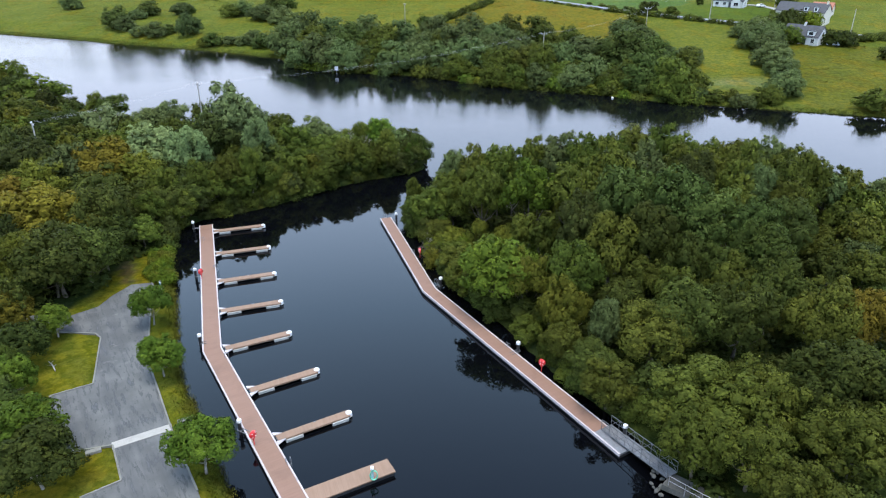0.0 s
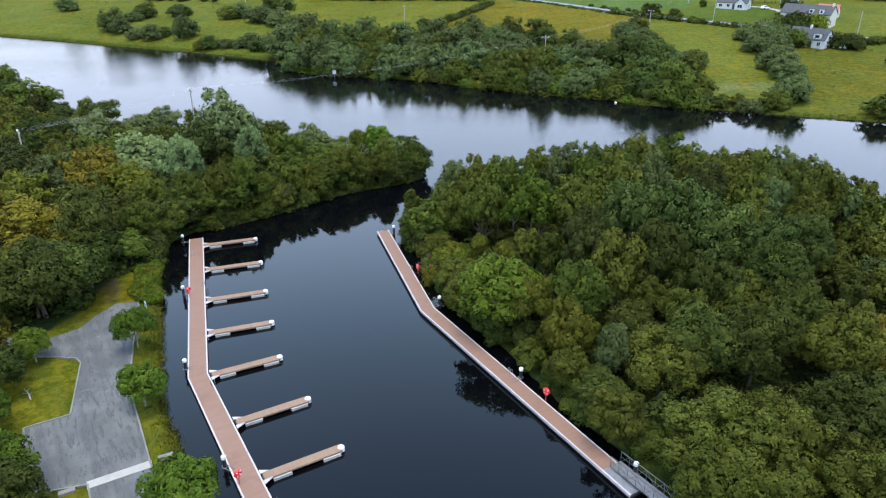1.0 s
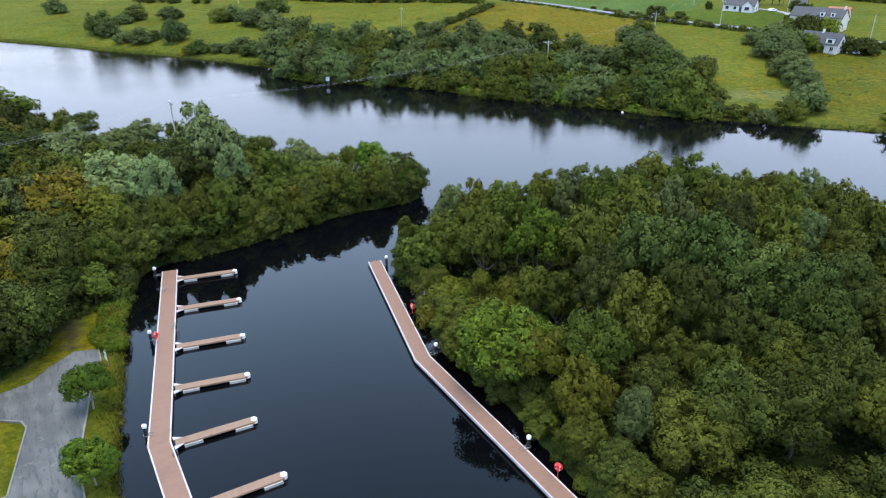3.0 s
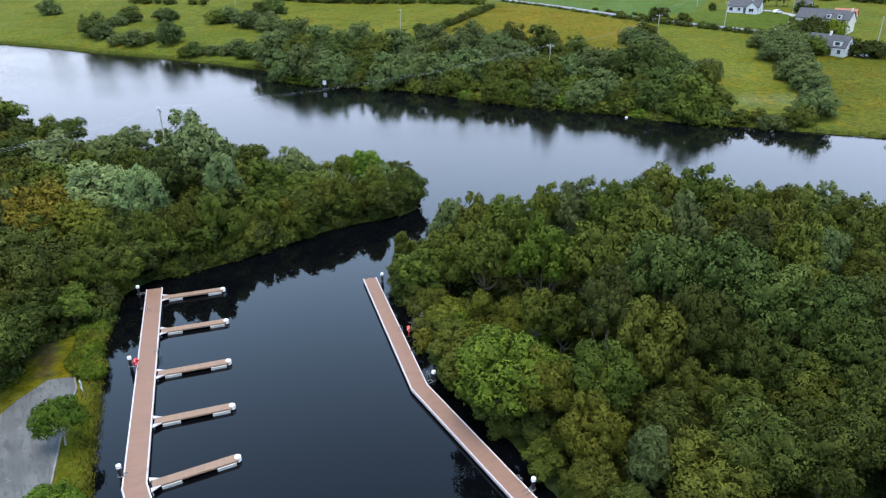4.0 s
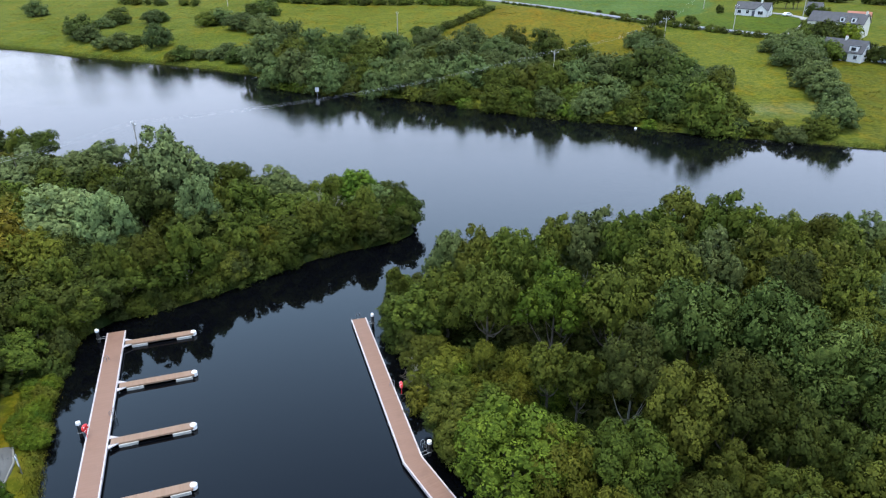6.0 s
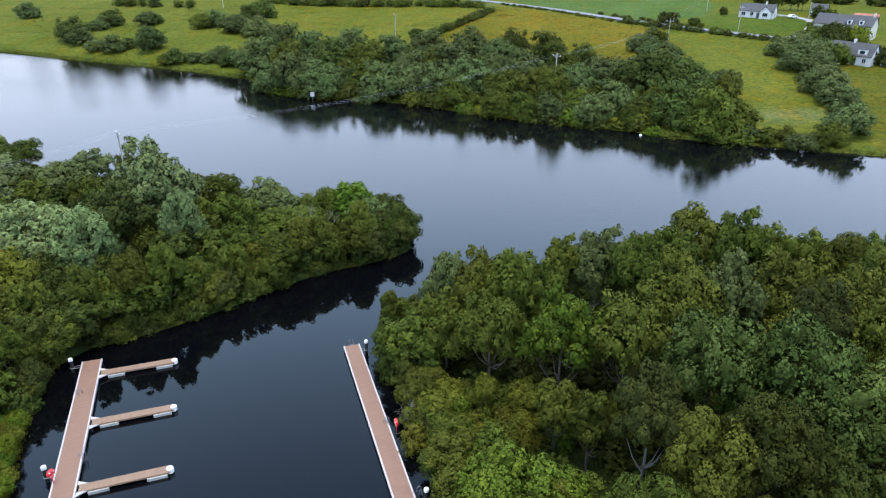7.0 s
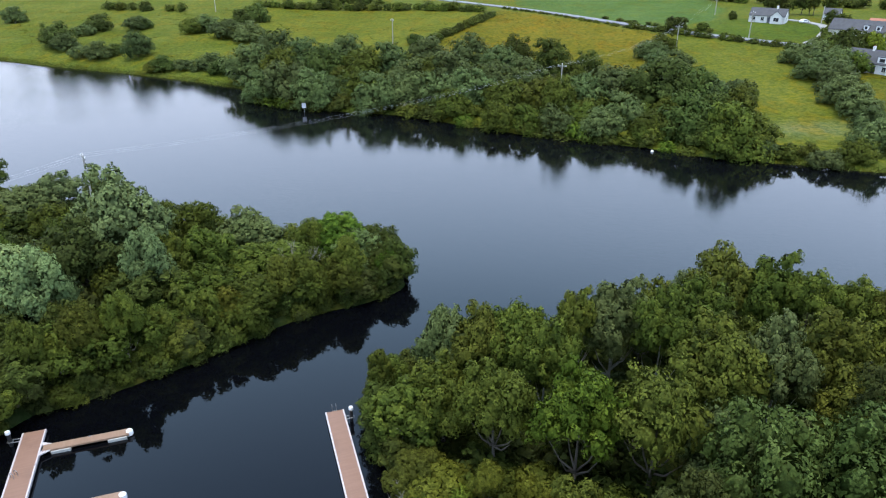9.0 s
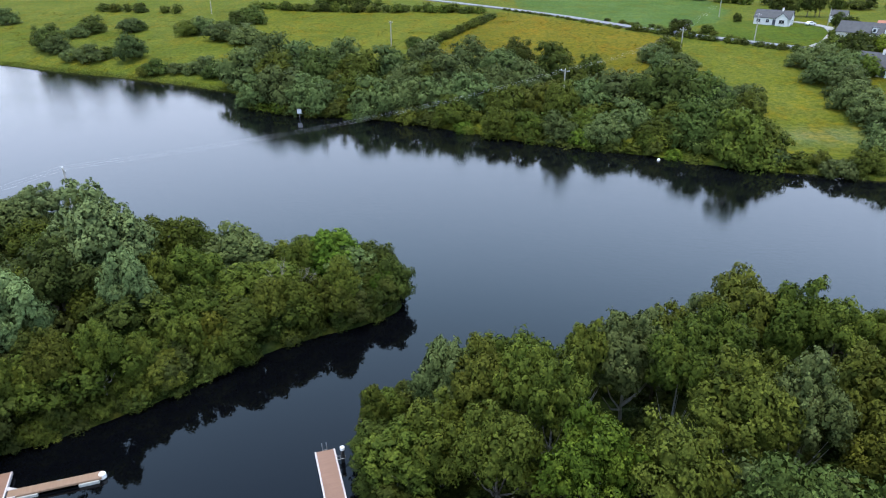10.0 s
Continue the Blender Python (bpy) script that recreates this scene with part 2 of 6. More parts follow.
STEEL = worn("galvanised_steel", (0.2, 0.205, 0.215), (0.28, 0.285, 0.3), 3.0, 30.0, 0.5, 0.6)
DARK_STEEL = worn("dark_galvanised_steel", (0.1, 0.105, 0.11), (0.16, 0.165, 0.17), 3.0, 30.0, 0.55, 0.5)
RED = worn("red_plastic", (0.55, 0.02, 0.025), (0.65, 0.035, 0.035), 3.0, 20.0, 0.4)
KERB = worn("concrete_kerb", (0.13, 0.126, 0.106), (0.18, 0.174, 0.148), 1.0, 14.0, 0.9, stain=(0.2, 0.2, 0.13))
STONE = worn("rough_stone", (0.045, 0.045, 0.038), (0.085, 0.08, 0.07), 0.9, 9.0, 0.9, relief=0.04, stain=(0.1, 0.13, 0.06))
POLE_WOOD = worn("weathered_pole", (0.26, 0.24, 0.21), (0.36, 0.34, 0.31), 1.2, 16.0, 0.85)
BARK = worn("bark", (0.05, 0.04, 0.03), (0.09, 0.075, 0.06), 1.5, 12.0, 0.95, relief=0.03)
PALE_BARK = worn("pale_bark", (0.15, 0.135, 0.11), (0.23, 0.21, 0.18), 1.5, 12.0, 0.9, relief=0.02)
WIRE = worn("power_line", (0.4, 0.41, 0.43), (0.48, 0.49, 0.51), 1.0, 9.0, 0.5)
ROAD_PAINT = worn("worn_white_road_paint", (0.25, 0.235, 0.205), (0.32, 0.305, 0.27), 0.7, 10.0, 0.7, stain=(0.35, 0.34, 0.3))

LEAF = {
    "mid": leaves("leaf_mid_green", (0.0440, 0.0638, 0.0105), (0.0710, 0.0951, 0.0140), (0.0960, 0.1148, 0.0160)),
    "dark": leaves("leaf_dark_green", (0.0280, 0.0400, 0.0080), (0.0450, 0.0600, 0.0115), (0.0700, 0.0850, 0.0160)),
    "olive": leaves("leaf_olive", (0.0460, 0.0590, 0.0095), (0.0690, 0.0810, 0.0130), (0.0850, 0.0970, 0.0145)),
    "bright": leaves("leaf_bright_green", (0.0549, 0.0857, 0.0078), (0.0888, 0.1257, 0.0112), (0.1188, 0.1444, 0.0123)),
    "yellow": leaves("leaf_yellowish", (0.0699, 0.0773, 0.0099), (0.0983, 0.1044, 0.0135), (0.1125, 0.1128, 0.0153)),
    "pale": leaves("leaf_silver_green", (0.0980, 0.1380, 0.0490), (0.1400, 0.1880, 0.0690), (0.1620, 0.2150, 0.0800)),
    "brown": leaves("leaf_brownish", (0.0310, 0.0400, 0.0098), (0.0430, 0.0540, 0.0130), (0.0520, 0.0650, 0.0150)),
    "gold": leaves("leaf_turning_gold", (0.0820, 0.0690, 0.0085), (0.1130, 0.0930, 0.0110), (0.1250, 0.1050, 0.0120)),
    "fresh": leaves("leaf_fresh_green", (0.0410, 0.0730, 0.0088), (0.0660, 0.1080, 0.0112), (0.1000, 0.1400, 0.0150)),
    "blue": leaves("leaf_bluish_green", (0.0350, 0.0560, 0.0115), (0.0560, 0.0830, 0.0175), (0.0960, 0.1300, 0.0340)),
    # own grey-green of near willows; on far trees, haze put into the colour
    "sallow_haze": leaves("leaf_grey_green_and_haze", (0.0560, 0.0790, 0.0240), (0.0820, 0.1090, 0.0350), (0.1030, 0.1330, 0.0450)),
    # duller and bluer for far trees: distance haze put into the leaf colour
    "alder": leaves("leaf_far_haze_green", (0.0500, 0.0740, 0.0230), (0.0770, 0.1070, 0.0340), (0.1030, 0.1340, 0.0440)),
}


# ---- plan of the land ----
from mathutils.geometry import tessellate_polygon


def mesh_object(name, verts, faces, materials=(), parent=None, smooth=False):
    me = bpy.data.meshes.new(name)
    me.from_pydata(verts, [], faces)
    for m in materials:
        me.materials.append(m)
    if smooth:
        me.polygons.foreach_set("use_smooth", [True] * len(me.polygons))
    me.update()
    ob = new(name, me)
    if parent is not None:
        ob.parent = parent
    return ob


def part(name, bm, material, parent=None, label=""):
    me = bpy.data.meshes.new(name)
    bm.to_mesh(me)
    bm.free()
    me.materials.append(material)
    ob = new(name, me)
    if parent is not None:
        ob.parent = parent
    if label:
        tagged(ob, label)
    return ob


def thing(name, label, category, group="", m=None, kind=""):
    ob = tagged(new(name), label, category, group, kind)
    if m is not None:
        ob.matrix_basis = m
    return ob


# shores, as bends of the water's edge
LEFT_SHORE = [(-14, 36), (-18.1, 42.9), (-24.6, 53.8), (-26.9, 57), (-28.8, 61), (-33, 71.5), (-35.3, 77.3), (-38, 83.5), (-40.2, 89.5),
              (-42, 95), (-42.4, 99.2), (-40.4, 103), (-36.3, 105.2), (-30, 109.8), (-23.3, 116), (-19, 120.6), (-14.2, 123.8), (-8.6, 126.6), (-4.8, 129.8)]
LEFT_RIVER = [(-4.0, 131.6), (-6.6, 136), (-11.5, 140.5), (-18, 146), (-26, 146), (-33, 148), (-42, 151), (-52, 155), (-61, 163), (-78, 167),
              (-92, 178), (-112, 190), (-138, 216), (-175, 258), (-240, 310), (-1600, 980)]
RIGHT_SHORE = [(20.6, 42), (19.4, 46.5), (17.6, 51.5), (15.2, 55.5), (12.2, 60), (9.6, 65), (7, 70.5), (3.6, 75), (0.9, 80), (-1.4, 87.5), (-3.2, 93.5),
               (-5.2, 99), (-6.2, 103), (-6.2, 107), (-3.6, 110.8), (-0.4, 113.5), (0.8, 117)]
RIGHT_RIVER = [(4, 118.5), (10, 118), (17, 118.5), (23, 123), (32, 128.5), (42, 127), (52, 123), (62, 117), (74, 111), (95, 102), (160, 70), (1600, -600)]
NEAR_LAND = ([(-1600, -1600)] + LEFT_RIVER[::-1] + LEFT_SHORE[::-1] + [(-8, 27), (2, 22), (12, 25), (18, 33)] + RIGHT_SHORE + RIGHT_RIVER + [(1600, -1600)])
FAR_SHORE = [(-1600, 1010), (-212, 331), (-163, 310), (-135, 296), (-112, 287), (-88, 276), (-62, 261), (-55.5, 244.5), (-42, 234.5), (-27, 232), (-12, 228),
             (3, 219.5), (18, 210), (34, 203.5), (50, 196.5), (60, 189.8), (70, 187.5), (80, 184), (92, 180), (105, 175.5), (114, 173), (200, 140), (1600, -300)]
FAR_LAND = FAR_SHORE + [(3000, -300), (3000, 4000), (-3000, 4000), (-3000, 1010)]


def edge_distance(px, py, line):
    best = np.full(px.shape, 1e9)
    for (a, b), (c, d) in zip(line, line[1:]):
        ux, uy = c - a, d - b
        k = np.clip(((px - a) * ux + (py - b) * uy) / (ux * ux + uy * uy), 0, 1)
        best = np.minimum(best, np.hypot(px - a - k * ux, py - b - k * uy))
    return best


def inside(px, py, poly):
    hit = np.zeros(px.shape, bool)
    for (a, b), (c, d) in zip(poly, poly[1:] + poly[:1]):
        if b != d:
            hit ^= ((b > py) != (d > py)) & (px < (c - a) * (py - b) / (d - b) + a)
    return hit


def land_height(px, py):
    """Height of the ground over the water, for arrays."""
    dn, df = edge_distance(px, py, NEAR_LAND), edge_distance(px, py, FAR_SHORE)
    near, far = inside(px, py, NEAR_LAND), inside(px, py, FAR_LAND)
    z = np.where(near, 0.05 + 0.65 * np.clip(dn / 1.3, 0, 1), -0.6 * np.clip(np.minimum(dn, df) / 1.0, 0, 3.0) - 0.02)
    zf = 0.05 + 0.4 * np.clip(df / 1.5, 0, 1) + 0.07 * np.minimum(df, 150) + 0.03 * np.clip(df - 150, 0, 400)
    zf = zf + 2.2 * np.clip(df / 16, 0, 1) * np.clip((-60 - px) / 30, 0, 1)
    return np.where(far, zf, z)


def ground_at(x, y):
    return float(land_height(np.array([float(x)]), np.array([float(y)]))[0])


# ---- car park outline ----
CAR_PARK = [(-17, 37), (-20.5, 42.4), (-23.6, 47.1), (-25.7, 50.4), (-29.2, 56.3), (-32.3, 61.4), (-35.9, 71), (-37.1, 74.9), (-37.8, 77.6), (-39.1, 79.7), (-41.6, 79.1),
            (-42.8, 76), (-43.3, 73.2), (-45.6, 71), (-52, 71), (-60, 71.4), (-60, 67.4), (-44, 67.1), (-40.6, 66.9), (-39.6, 66), (-36.3, 57.2), (-39.7, 55.1),
            (-38.3, 52.6), (-35.4, 46.9), (-33, 47.1), (-30.1, 47.9), (-27.4, 43.5), (-30, 41.5), (-33, 39), (-33, 37)]
OPEN_GRASS = [(-14, 36), (-18, 42.5), (-24.6, 53.8), (-33, 71.5), (-38, 83.5), (-41.6, 93), (-45, 88), (-45, 80), (-46.5, 72.5), (-60, 72.5), (-60, 66),
              (-48, 64), (-47, 55), (-44, 48), (-40, 36)]

# ---- fields across the river, by their outlines ----
GOLD_FIELD = [(-9, 300), (10, 345), (27, 388), (60, 348), (86, 314), (76, 290), (64, 262), (40, 262), (10, 285)]
GREEN_FIELD = [(86, 314), (125, 286), (113, 250), (106, 226), (98, 196), (82, 188), (72, 195), (74, 215), (72, 250), (76, 285)]
EAST_FIELD = [(98, 190), (106, 222), (118, 262), (146, 252), (170, 240), (170, 150), (100, 178)]
WEST_FIELD = [(-60, 300), (-20, 300), (-6, 330), (18, 376), (-10, 392), (-40, 398), (-90, 404), (-78, 360), (-70, 320)]
EARTH_PATH = [(-41.8, 80), (-43.4, 80), (-47.4, 90), (-45.6, 90)]
LAWN = [(96, 322), (124, 296), (137, 306), (148, 324), (148, 340), (120, 352), (108, 340)]
FAR_GREEN = [(36, 402), (60, 358), (84, 328), (112, 345), (130, 380), (140, 460), (40, 470)]


def build_ground():
    xs = np.concatenate([[-3000, -1800, -1100, -700, -450, -320], np.arange(-250, -61, 3.0), np.arange(-60, 45, 1.0), np.arange(45, 200, 3.0),
                         [205, 260, 340, 460, 700, 1100, 1800, 3000]])
    ys = np.concatenate([[-1500, -700, -300, -120, -40], np.arange(0, 36, 4.0), np.arange(36, 150, 1.0), np.arange(150, 445, 2.5),
                         [450, 480, 540, 640, 800, 1100, 1600, 2300, 3000]])
    gx, gy = np.meshgrid(xs, ys)
    px, py = gx.ravel(), gy.ravel()
    rng = np.random.default_rng(4)
    z = land_height(px, py)
    land = z > 0.3
    z = z + np.where(land, rng.normal(0, 0.03, z.shape), rng.normal(0, 0.05, z.shape) * (np.abs(z) < 0.3))
    z = z - 0.15 * inside(px, py, CAR_PARK)
    nx, ny = len(xs), len(ys)
    i = np.arange(nx * ny).reshape(ny, nx)
    faces = np.stack([i[:-1, :-1], i[:-1, 1:], i[1:, 1:], i[1:, :-1]], -1).reshape(-1, 4)
    ob = mesh_object("ground", np.stack([px, py, z], 1).tolist(), faces.tolist(), [GROUND], smooth=True)
    tagged(ob, "grassy banks, woodland floor and sloping farm fields", "ground", kind="structure")
    col = np.tile(np.array([0.03, 0.04, 0.014]), (len(px), 1))
    far = inside(px, py, FAR_LAND)
    col[far] = (0.094, 0.106, 0.02)
    df = edge_distance(px, py, FAR_SHORE)
    col[far & (df < 6)] = (0.085, 0.1, 0.02)
    for poly, c in ((OPEN_GRASS, (0.1, 0.098, 0.014)), (WEST_FIELD, (0.105, 0.11, 0.018)), (GOLD_FIELD, (0.118, 0.1, 0.013)), (GREEN_FIELD, (0.106, 0.111, 0.02)),
                    (EARTH_PATH, (0.075, 0.06, 0.035)), (EAST_FIELD, (0.09, 0.092, 0.017)), (LAWN, (0.07, 0.095, 0.017)), (FAR_GREEN, (0.07, 0.11, 0.035))):
        col[inside(px, py, poly)] = c
    pale = np.exp(-(((px - 86) / 15) ** 2 + ((py - 207) / 5) ** 2))[:, None]
    green = inside(px, py, GREEN_FIELD)[:, None]
    col = np.where(green, col * (1 - 0.8 * pale) + 0.8 * pale * np.array([0.13, 0.145, 0.085]), col)
    layer = ob.data.color_attributes.new("cover", "FLOAT_COLOR", "POINT")
    layer.data.foreach_set("color", np.concatenate([col, np.ones((len(px), 1))], 1).ravel())
    return ob


build_ground()
water = mesh_object("water", [(-3000, -1500, 0), (3000, -1500, 0), (3000, 3000, 0), (-3000, 3000, 0)], [(0, 1, 2, 3)], [WATER])
tagged(water, "dark peaty river water, still in the cove and rippled outside", "water", kind="structure")


def prism(poly, z0, z1):
    """An upright prism over a closed outline."""
    bm = bmesh.new()
    low = [bm.verts.new((x, y, z0)) for x, y in poly]
    top = [bm.verts.new((x, y, z1)) for x, y in poly]
    n = len(poly)
    for a, b, c in tessellate_polygon([[Vector((x, y, 0)) for x, y in poly]]):
        bm.faces.new((top[a], top[b], top[c]))
        bm.faces.new((low[c], low[b], low[a]))
    for k in range(n):
        bm.faces.new((low[k], low[(k + 1) % n], top[(k + 1) % n], top[k]))
    bmesh.ops.recalc_face_normals(bm, faces=bm.faces)
    return bm


def box(bm, m, sx, sy, sz, bevel=0.0):
    """A box of that size round m's origin, added to bm."""
    made = bmesh.ops.create_cube(bm, size=1.0, matrix=m @ Matrix.Diagonal((sx, sy, sz, 1)))
    if bevel:
        edges = list({e for v in made["verts"] for e in v.link_edges})
        bmesh.ops.bevel(bm, geom=edges, offset=bevel, segments=2, affect="EDGES", profile=0.6)
    return bm


def tube(bm, a, b, r0, r1=None, sides=10):
    """A tapered round bar from a to b, added to bm."""
    a, b = Vector(a), Vector(b)
    r1 = r0 if r1 is None else r1
    q = (b - a).to_track_quat("Z", "Y").to_matrix().to_4x4()
    bmesh.ops.create_cone(bm, cap_ends=True, segments=sides, radius1=r0, radius2=max(r1, 0.001), depth=(b - a).length,
                          matrix=Matrix.Translation((a + b) / 2) @ q)
    return bm


car_park = part("car_park", prism(CAR_PARK, 0.45, 0.745), ASPHALT)
tagged(car_park, "worn grey asphalt car park drive with dark streaks", "car park", kind="structure")


# ---- trees ----
def crown_mesh(name, seed, form, span, material):
    """A crown of many lobes, each set with separate tufts of leaves over a looser inner layer."""
    R, H, base, lobes, lobe_size, upright, ragged, tuft, flat, droop = FORMS[form]
    leaf, grow, each = LEAF_SIZE[span]
    tuft *= grow
    rng = np.random.default_rng(seed)
    mid, half = (H + base) / 2, (H - base) / 2
    centres, radii = [], []
    for k in range(lobes):
        u = 1.0 - 1.45 * (k + rng.uniform(0.1, 0.9)) / lobes
        a = k * 2.399 + rng.uniform(-0.8, 0.8)
        s = math.sqrt(max(0.0, 1 - u * u))
        rad = lobe_size * R * rng.uniform(0.55, 1.45) * (1.0 - 0.2 * max(0, u))
        reach = rng.uniform(0.64, 1.2)
        centres.append((math.cos(a) * s * (R - rad * 0.8) * reach, math.sin(a) * s * (R - rad * 0.8) * reach, mid + u * (half - rad * 0.85) * reach))
        radii.append(rad)
    centres.append((0, 0, mid))
    radii.append(R * 0.5)
    centres, radii = np.array(centres), np.array(radii)
    stretch = np.array([1.0, 1.0, 1.0 + upright])
    pts, outs, soft, sizes, tones = [], [], [], [], []
    up = np.array([0, 0, 1.0])
    for k, (c, r) in enumerate(zip(centres, radii)):
        d = rng.normal(size=(int(14 * (r / tuft) ** 2) + 10, 3))
        d /= np.linalg.norm(d, axis=1)[:, None]
        d = d[d[:, 2] > -0.28]
        p = c + d * stretch * (r * (0.88 + np.abs(rng.normal(0, ragged, len(d)))))[:, None]
        keep = np.ones(len(p), bool)
        for j, (c2, r2) in enumerate(zip(centres, radii)):
            if j != k:
                keep &= (((p - c2) / stretch) ** 2).sum(1) > (r2 * 0.9) ** 2
        p, d = p[keep], d[keep]
        chosen = []
        for q in range(len(p)):
            if all(((p[q] - p[w]) ** 2).sum() > (1.08 * tuft) ** 2 for w in chosen):
                chosen.append(q)
        if not chosen:
            continue
        p, d = p[chosen], d[chosen]
        crown_out = (p - np.array([0, 0, mid - 0.25 * half])) / np.array([R, R, half])
        n = len(p)
        # inner leaves, broader, set back behind the tufts and toned darker for shaded depth
        f = np.repeat(np.arange(n), max(2, int(each * 0.28)))
        fd = d[f] + rng.normal(0, 0.22, (len(f), 3))
        pts.append(c + fd * stretch * r * rng.uniform(0.7, 0.9, (len(f), 1)))
        outs.append(fd + rng.normal(0, 0.25, fd.shape))
        soft.append(fd + 0.3 * crown_out[f])
        sizes.append(np.full(len(f), 1.55))
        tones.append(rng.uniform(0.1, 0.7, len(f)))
        # the tufts themselves: domes of leaves that face up and out
        f = np.repeat(np.arange(n), each)
        axis = d + 0.45 * up
        axis /= np.linalg.norm(axis, axis=1)[:, None]
        axis = axis[f]
        o = rng.normal(size=(len(f), 3))
        o /= np.linalg.norm(o, axis=1)[:, None]
        dot = (o * axis).sum(1)[:, None]
        o = np.where(dot < -0.1, o - 2 * dot * axis, o)
        dot = (o * axis).sum(1)[:, None]
        own = (tuft * rng.uniform(0.65, 1.3, n))[f][:, None]
        spot = p[f] + own * (o - axis * dot * (1 - flat)) * rng.uniform(0.45, 1.08, (len(f), 1))
        spot[:, 2] -= droop * (own * rng.uniform(0, 1, own.shape) * (1 - np.abs(dot)))[:, 0]
        pts.append(spot)
        sizes.append(np.ones(len(f)))
        outs.append(0.8 * o + 0.35 * d[f] + rng.normal(0, 0.3, o.shape))
        soft.append(0.65 * o + 1.15 * d[f] + 0.3 * crown_out[f] + rng.normal(0, 0.05, o.shape))
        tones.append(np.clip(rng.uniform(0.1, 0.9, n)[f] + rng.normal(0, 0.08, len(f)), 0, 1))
    p, d = np.concatenate(pts), np.concatenate(outs)
    n = len(p)
    nrm = d / (np.linalg.norm(d, axis=1)[:, None] + 1e-9)
    t = np.cross(nrm, rng.normal(size=(n, 3)))
    t /= np.linalg.norm(t, axis=1)[:, None] + 1e-9
    b = np.cross(nrm, t)
    size = leaf * rng.uniform(0.7, 1.3, (n, 1)) * np.concatenate(sizes)[:, None]
    verts = np.stack([p - t * size * 0.8 - b * size * 0.62, p + t * size * 0.85 - 0.12 * size * nrm, p - t * size * 0.4 + b * size * 0.8], 1).reshape(-1, 3)
    faces = np.arange(3 * n).reshape(-1, 3)
    bm = bmesh.new()
    for c, r in zip(centres, radii):
        bmesh.ops.create_icosphere(bm, subdivisions=1, radius=r * 0.55, matrix=Matrix.Translation(c) @ Matrix.Diagonal((1, 1, 1 + upright, 1)))
    core_v = np.array([v.co[:] for v in bm.verts]) + rng.normal(0, 0.06 * R / 4, (len(bm.verts), 3))
    bm.verts.index_update()
    core_n = np.array([v.normal[:] for v in bm.verts])
    core_f = np.array([[v.index for v in f.verts] for f in bm.faces]) + len(verts)
    bm.free()
    me = bpy.data.meshes.new(name)
    me.from_pydata(np.concatenate([verts, core_v]).tolist(), [], np.concatenate([faces, core_f]).tolist())
    me.materials.append(material)
    me.update()
    # cores get a fixed low tone: part of the gaps' shade is colour
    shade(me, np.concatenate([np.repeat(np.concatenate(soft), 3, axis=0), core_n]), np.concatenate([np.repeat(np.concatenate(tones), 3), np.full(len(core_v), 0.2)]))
    return me


def shade(me, normals, spray):
    """Soft shading of foliage, as a mass of leaves has, and the tone of each spray."""
    layer = me.attributes.new("spray", "FLOAT", "POINT")
    layer.data.foreach_set("value", spray)
    SPRAYS[me.name] = spray
    normals = normals / (np.linalg.norm(normals, axis=1)[:, None] + 1e-9)
    me.polygons.foreach_set("use_smooth", [True] * len(me.polygons))
    me.normals_split_custom_set_from_vertices(normals.tolist())
    NORMALS[me.name] = normals


NORMALS, SPRAYS = {}, {}


def trunk_mesh(name, seed, H, base, R, thick, material):
    rng = random.Random(seed)
    bm = bmesh.new()
    lean = (rng.uniform(-0.05, 0.05) * H, rng.uniform(-0.05, 0.05) * H)
    fork = (lean[0] * 0.5, lean[1] * 0.5, max(base + 0.1 * H, 0.22 * H))
    tube(bm, (0, 0, -0.4), (fork[0] * 0.5, fork[1] * 0.5, fork[2] * 0.5), thick * 1.25, thick, 8)
    tube(bm, (fork[0] * 0.5, fork[1] * 0.5, fork[2] * 0.5), fork, thick, thick * 0.85, 8)
    tube(bm, fork, (lean[0], lean[1], H * 0.82), thick * 0.8, thick * 0.2, 7)
    for k in range(6):
        a = k * 2.4 + rng.uniform(-0.4, 0.4)
        z0 = fork[2] * rng.uniform(0.9, 1.25)
        tip = Vector((math.cos(a) * R * 0.7, math.sin(a) * R * 0.7, z0 + H * rng.uniform(0.15, 0.35)))
        start = Vector((fork[0], fork[1], z0))
        knee = start.lerp(tip, 0.5) + Vector((0, 0, -0.05 * H))
        tube(bm, start, knee, thick * 0.5, thick * 0.34, 6)
        tube(bm, knee, tip, thick * 0.34, thick * 0.1, 6)
    me = bpy.data.meshes.new(name)
    bm.to_mesh(me)
    bm.free()
    me.materials.append(material)
    return me


# forms: reach, height, foot of crown, lobes, lobe size, upright, ragged, tuft, how flat the tufts are, how far they droop
FORMS = {
    "broad": (4.0, 9.0, 0.8, 26, 0.31, 0.05, 0.1, 0.5, 0.55, 0.1),
    "clumpy": (4.0, 9.0, 0.4, 30, 0.275, 0.12, 0.12, 0.42, 0.75, 0.1),
    "tall": (3.0, 8.5, 0.6, 26, 0.29, 0.4, 0.15, 0.36, 0.8, 0.3),
    "feather": (3.6, 9.0, 0.4, 36, 0.235, 0.45, 0.16, 0.34, 0.9, 0.6),
    "shrub": (2.4, 3.6, 0.0, 14, 0.42, 0.0, 0.18, 0.34, 0.8, 0.2),
    "park": (2.6, 6.2, 0.7, 30, 0.33, 0.1, 0.08, 0.33, 0.6, 0.1),
    "thicket": (4.0, 6.0, -2.6, 11, 0.5, 0.0, 0.12, 0.45, 0.7, 0.1),
    "bush": (4.0, 6.0, -2.6, 26, 0.32, 0.0, 0.1, 0.45, 0.7, 0.1),
}
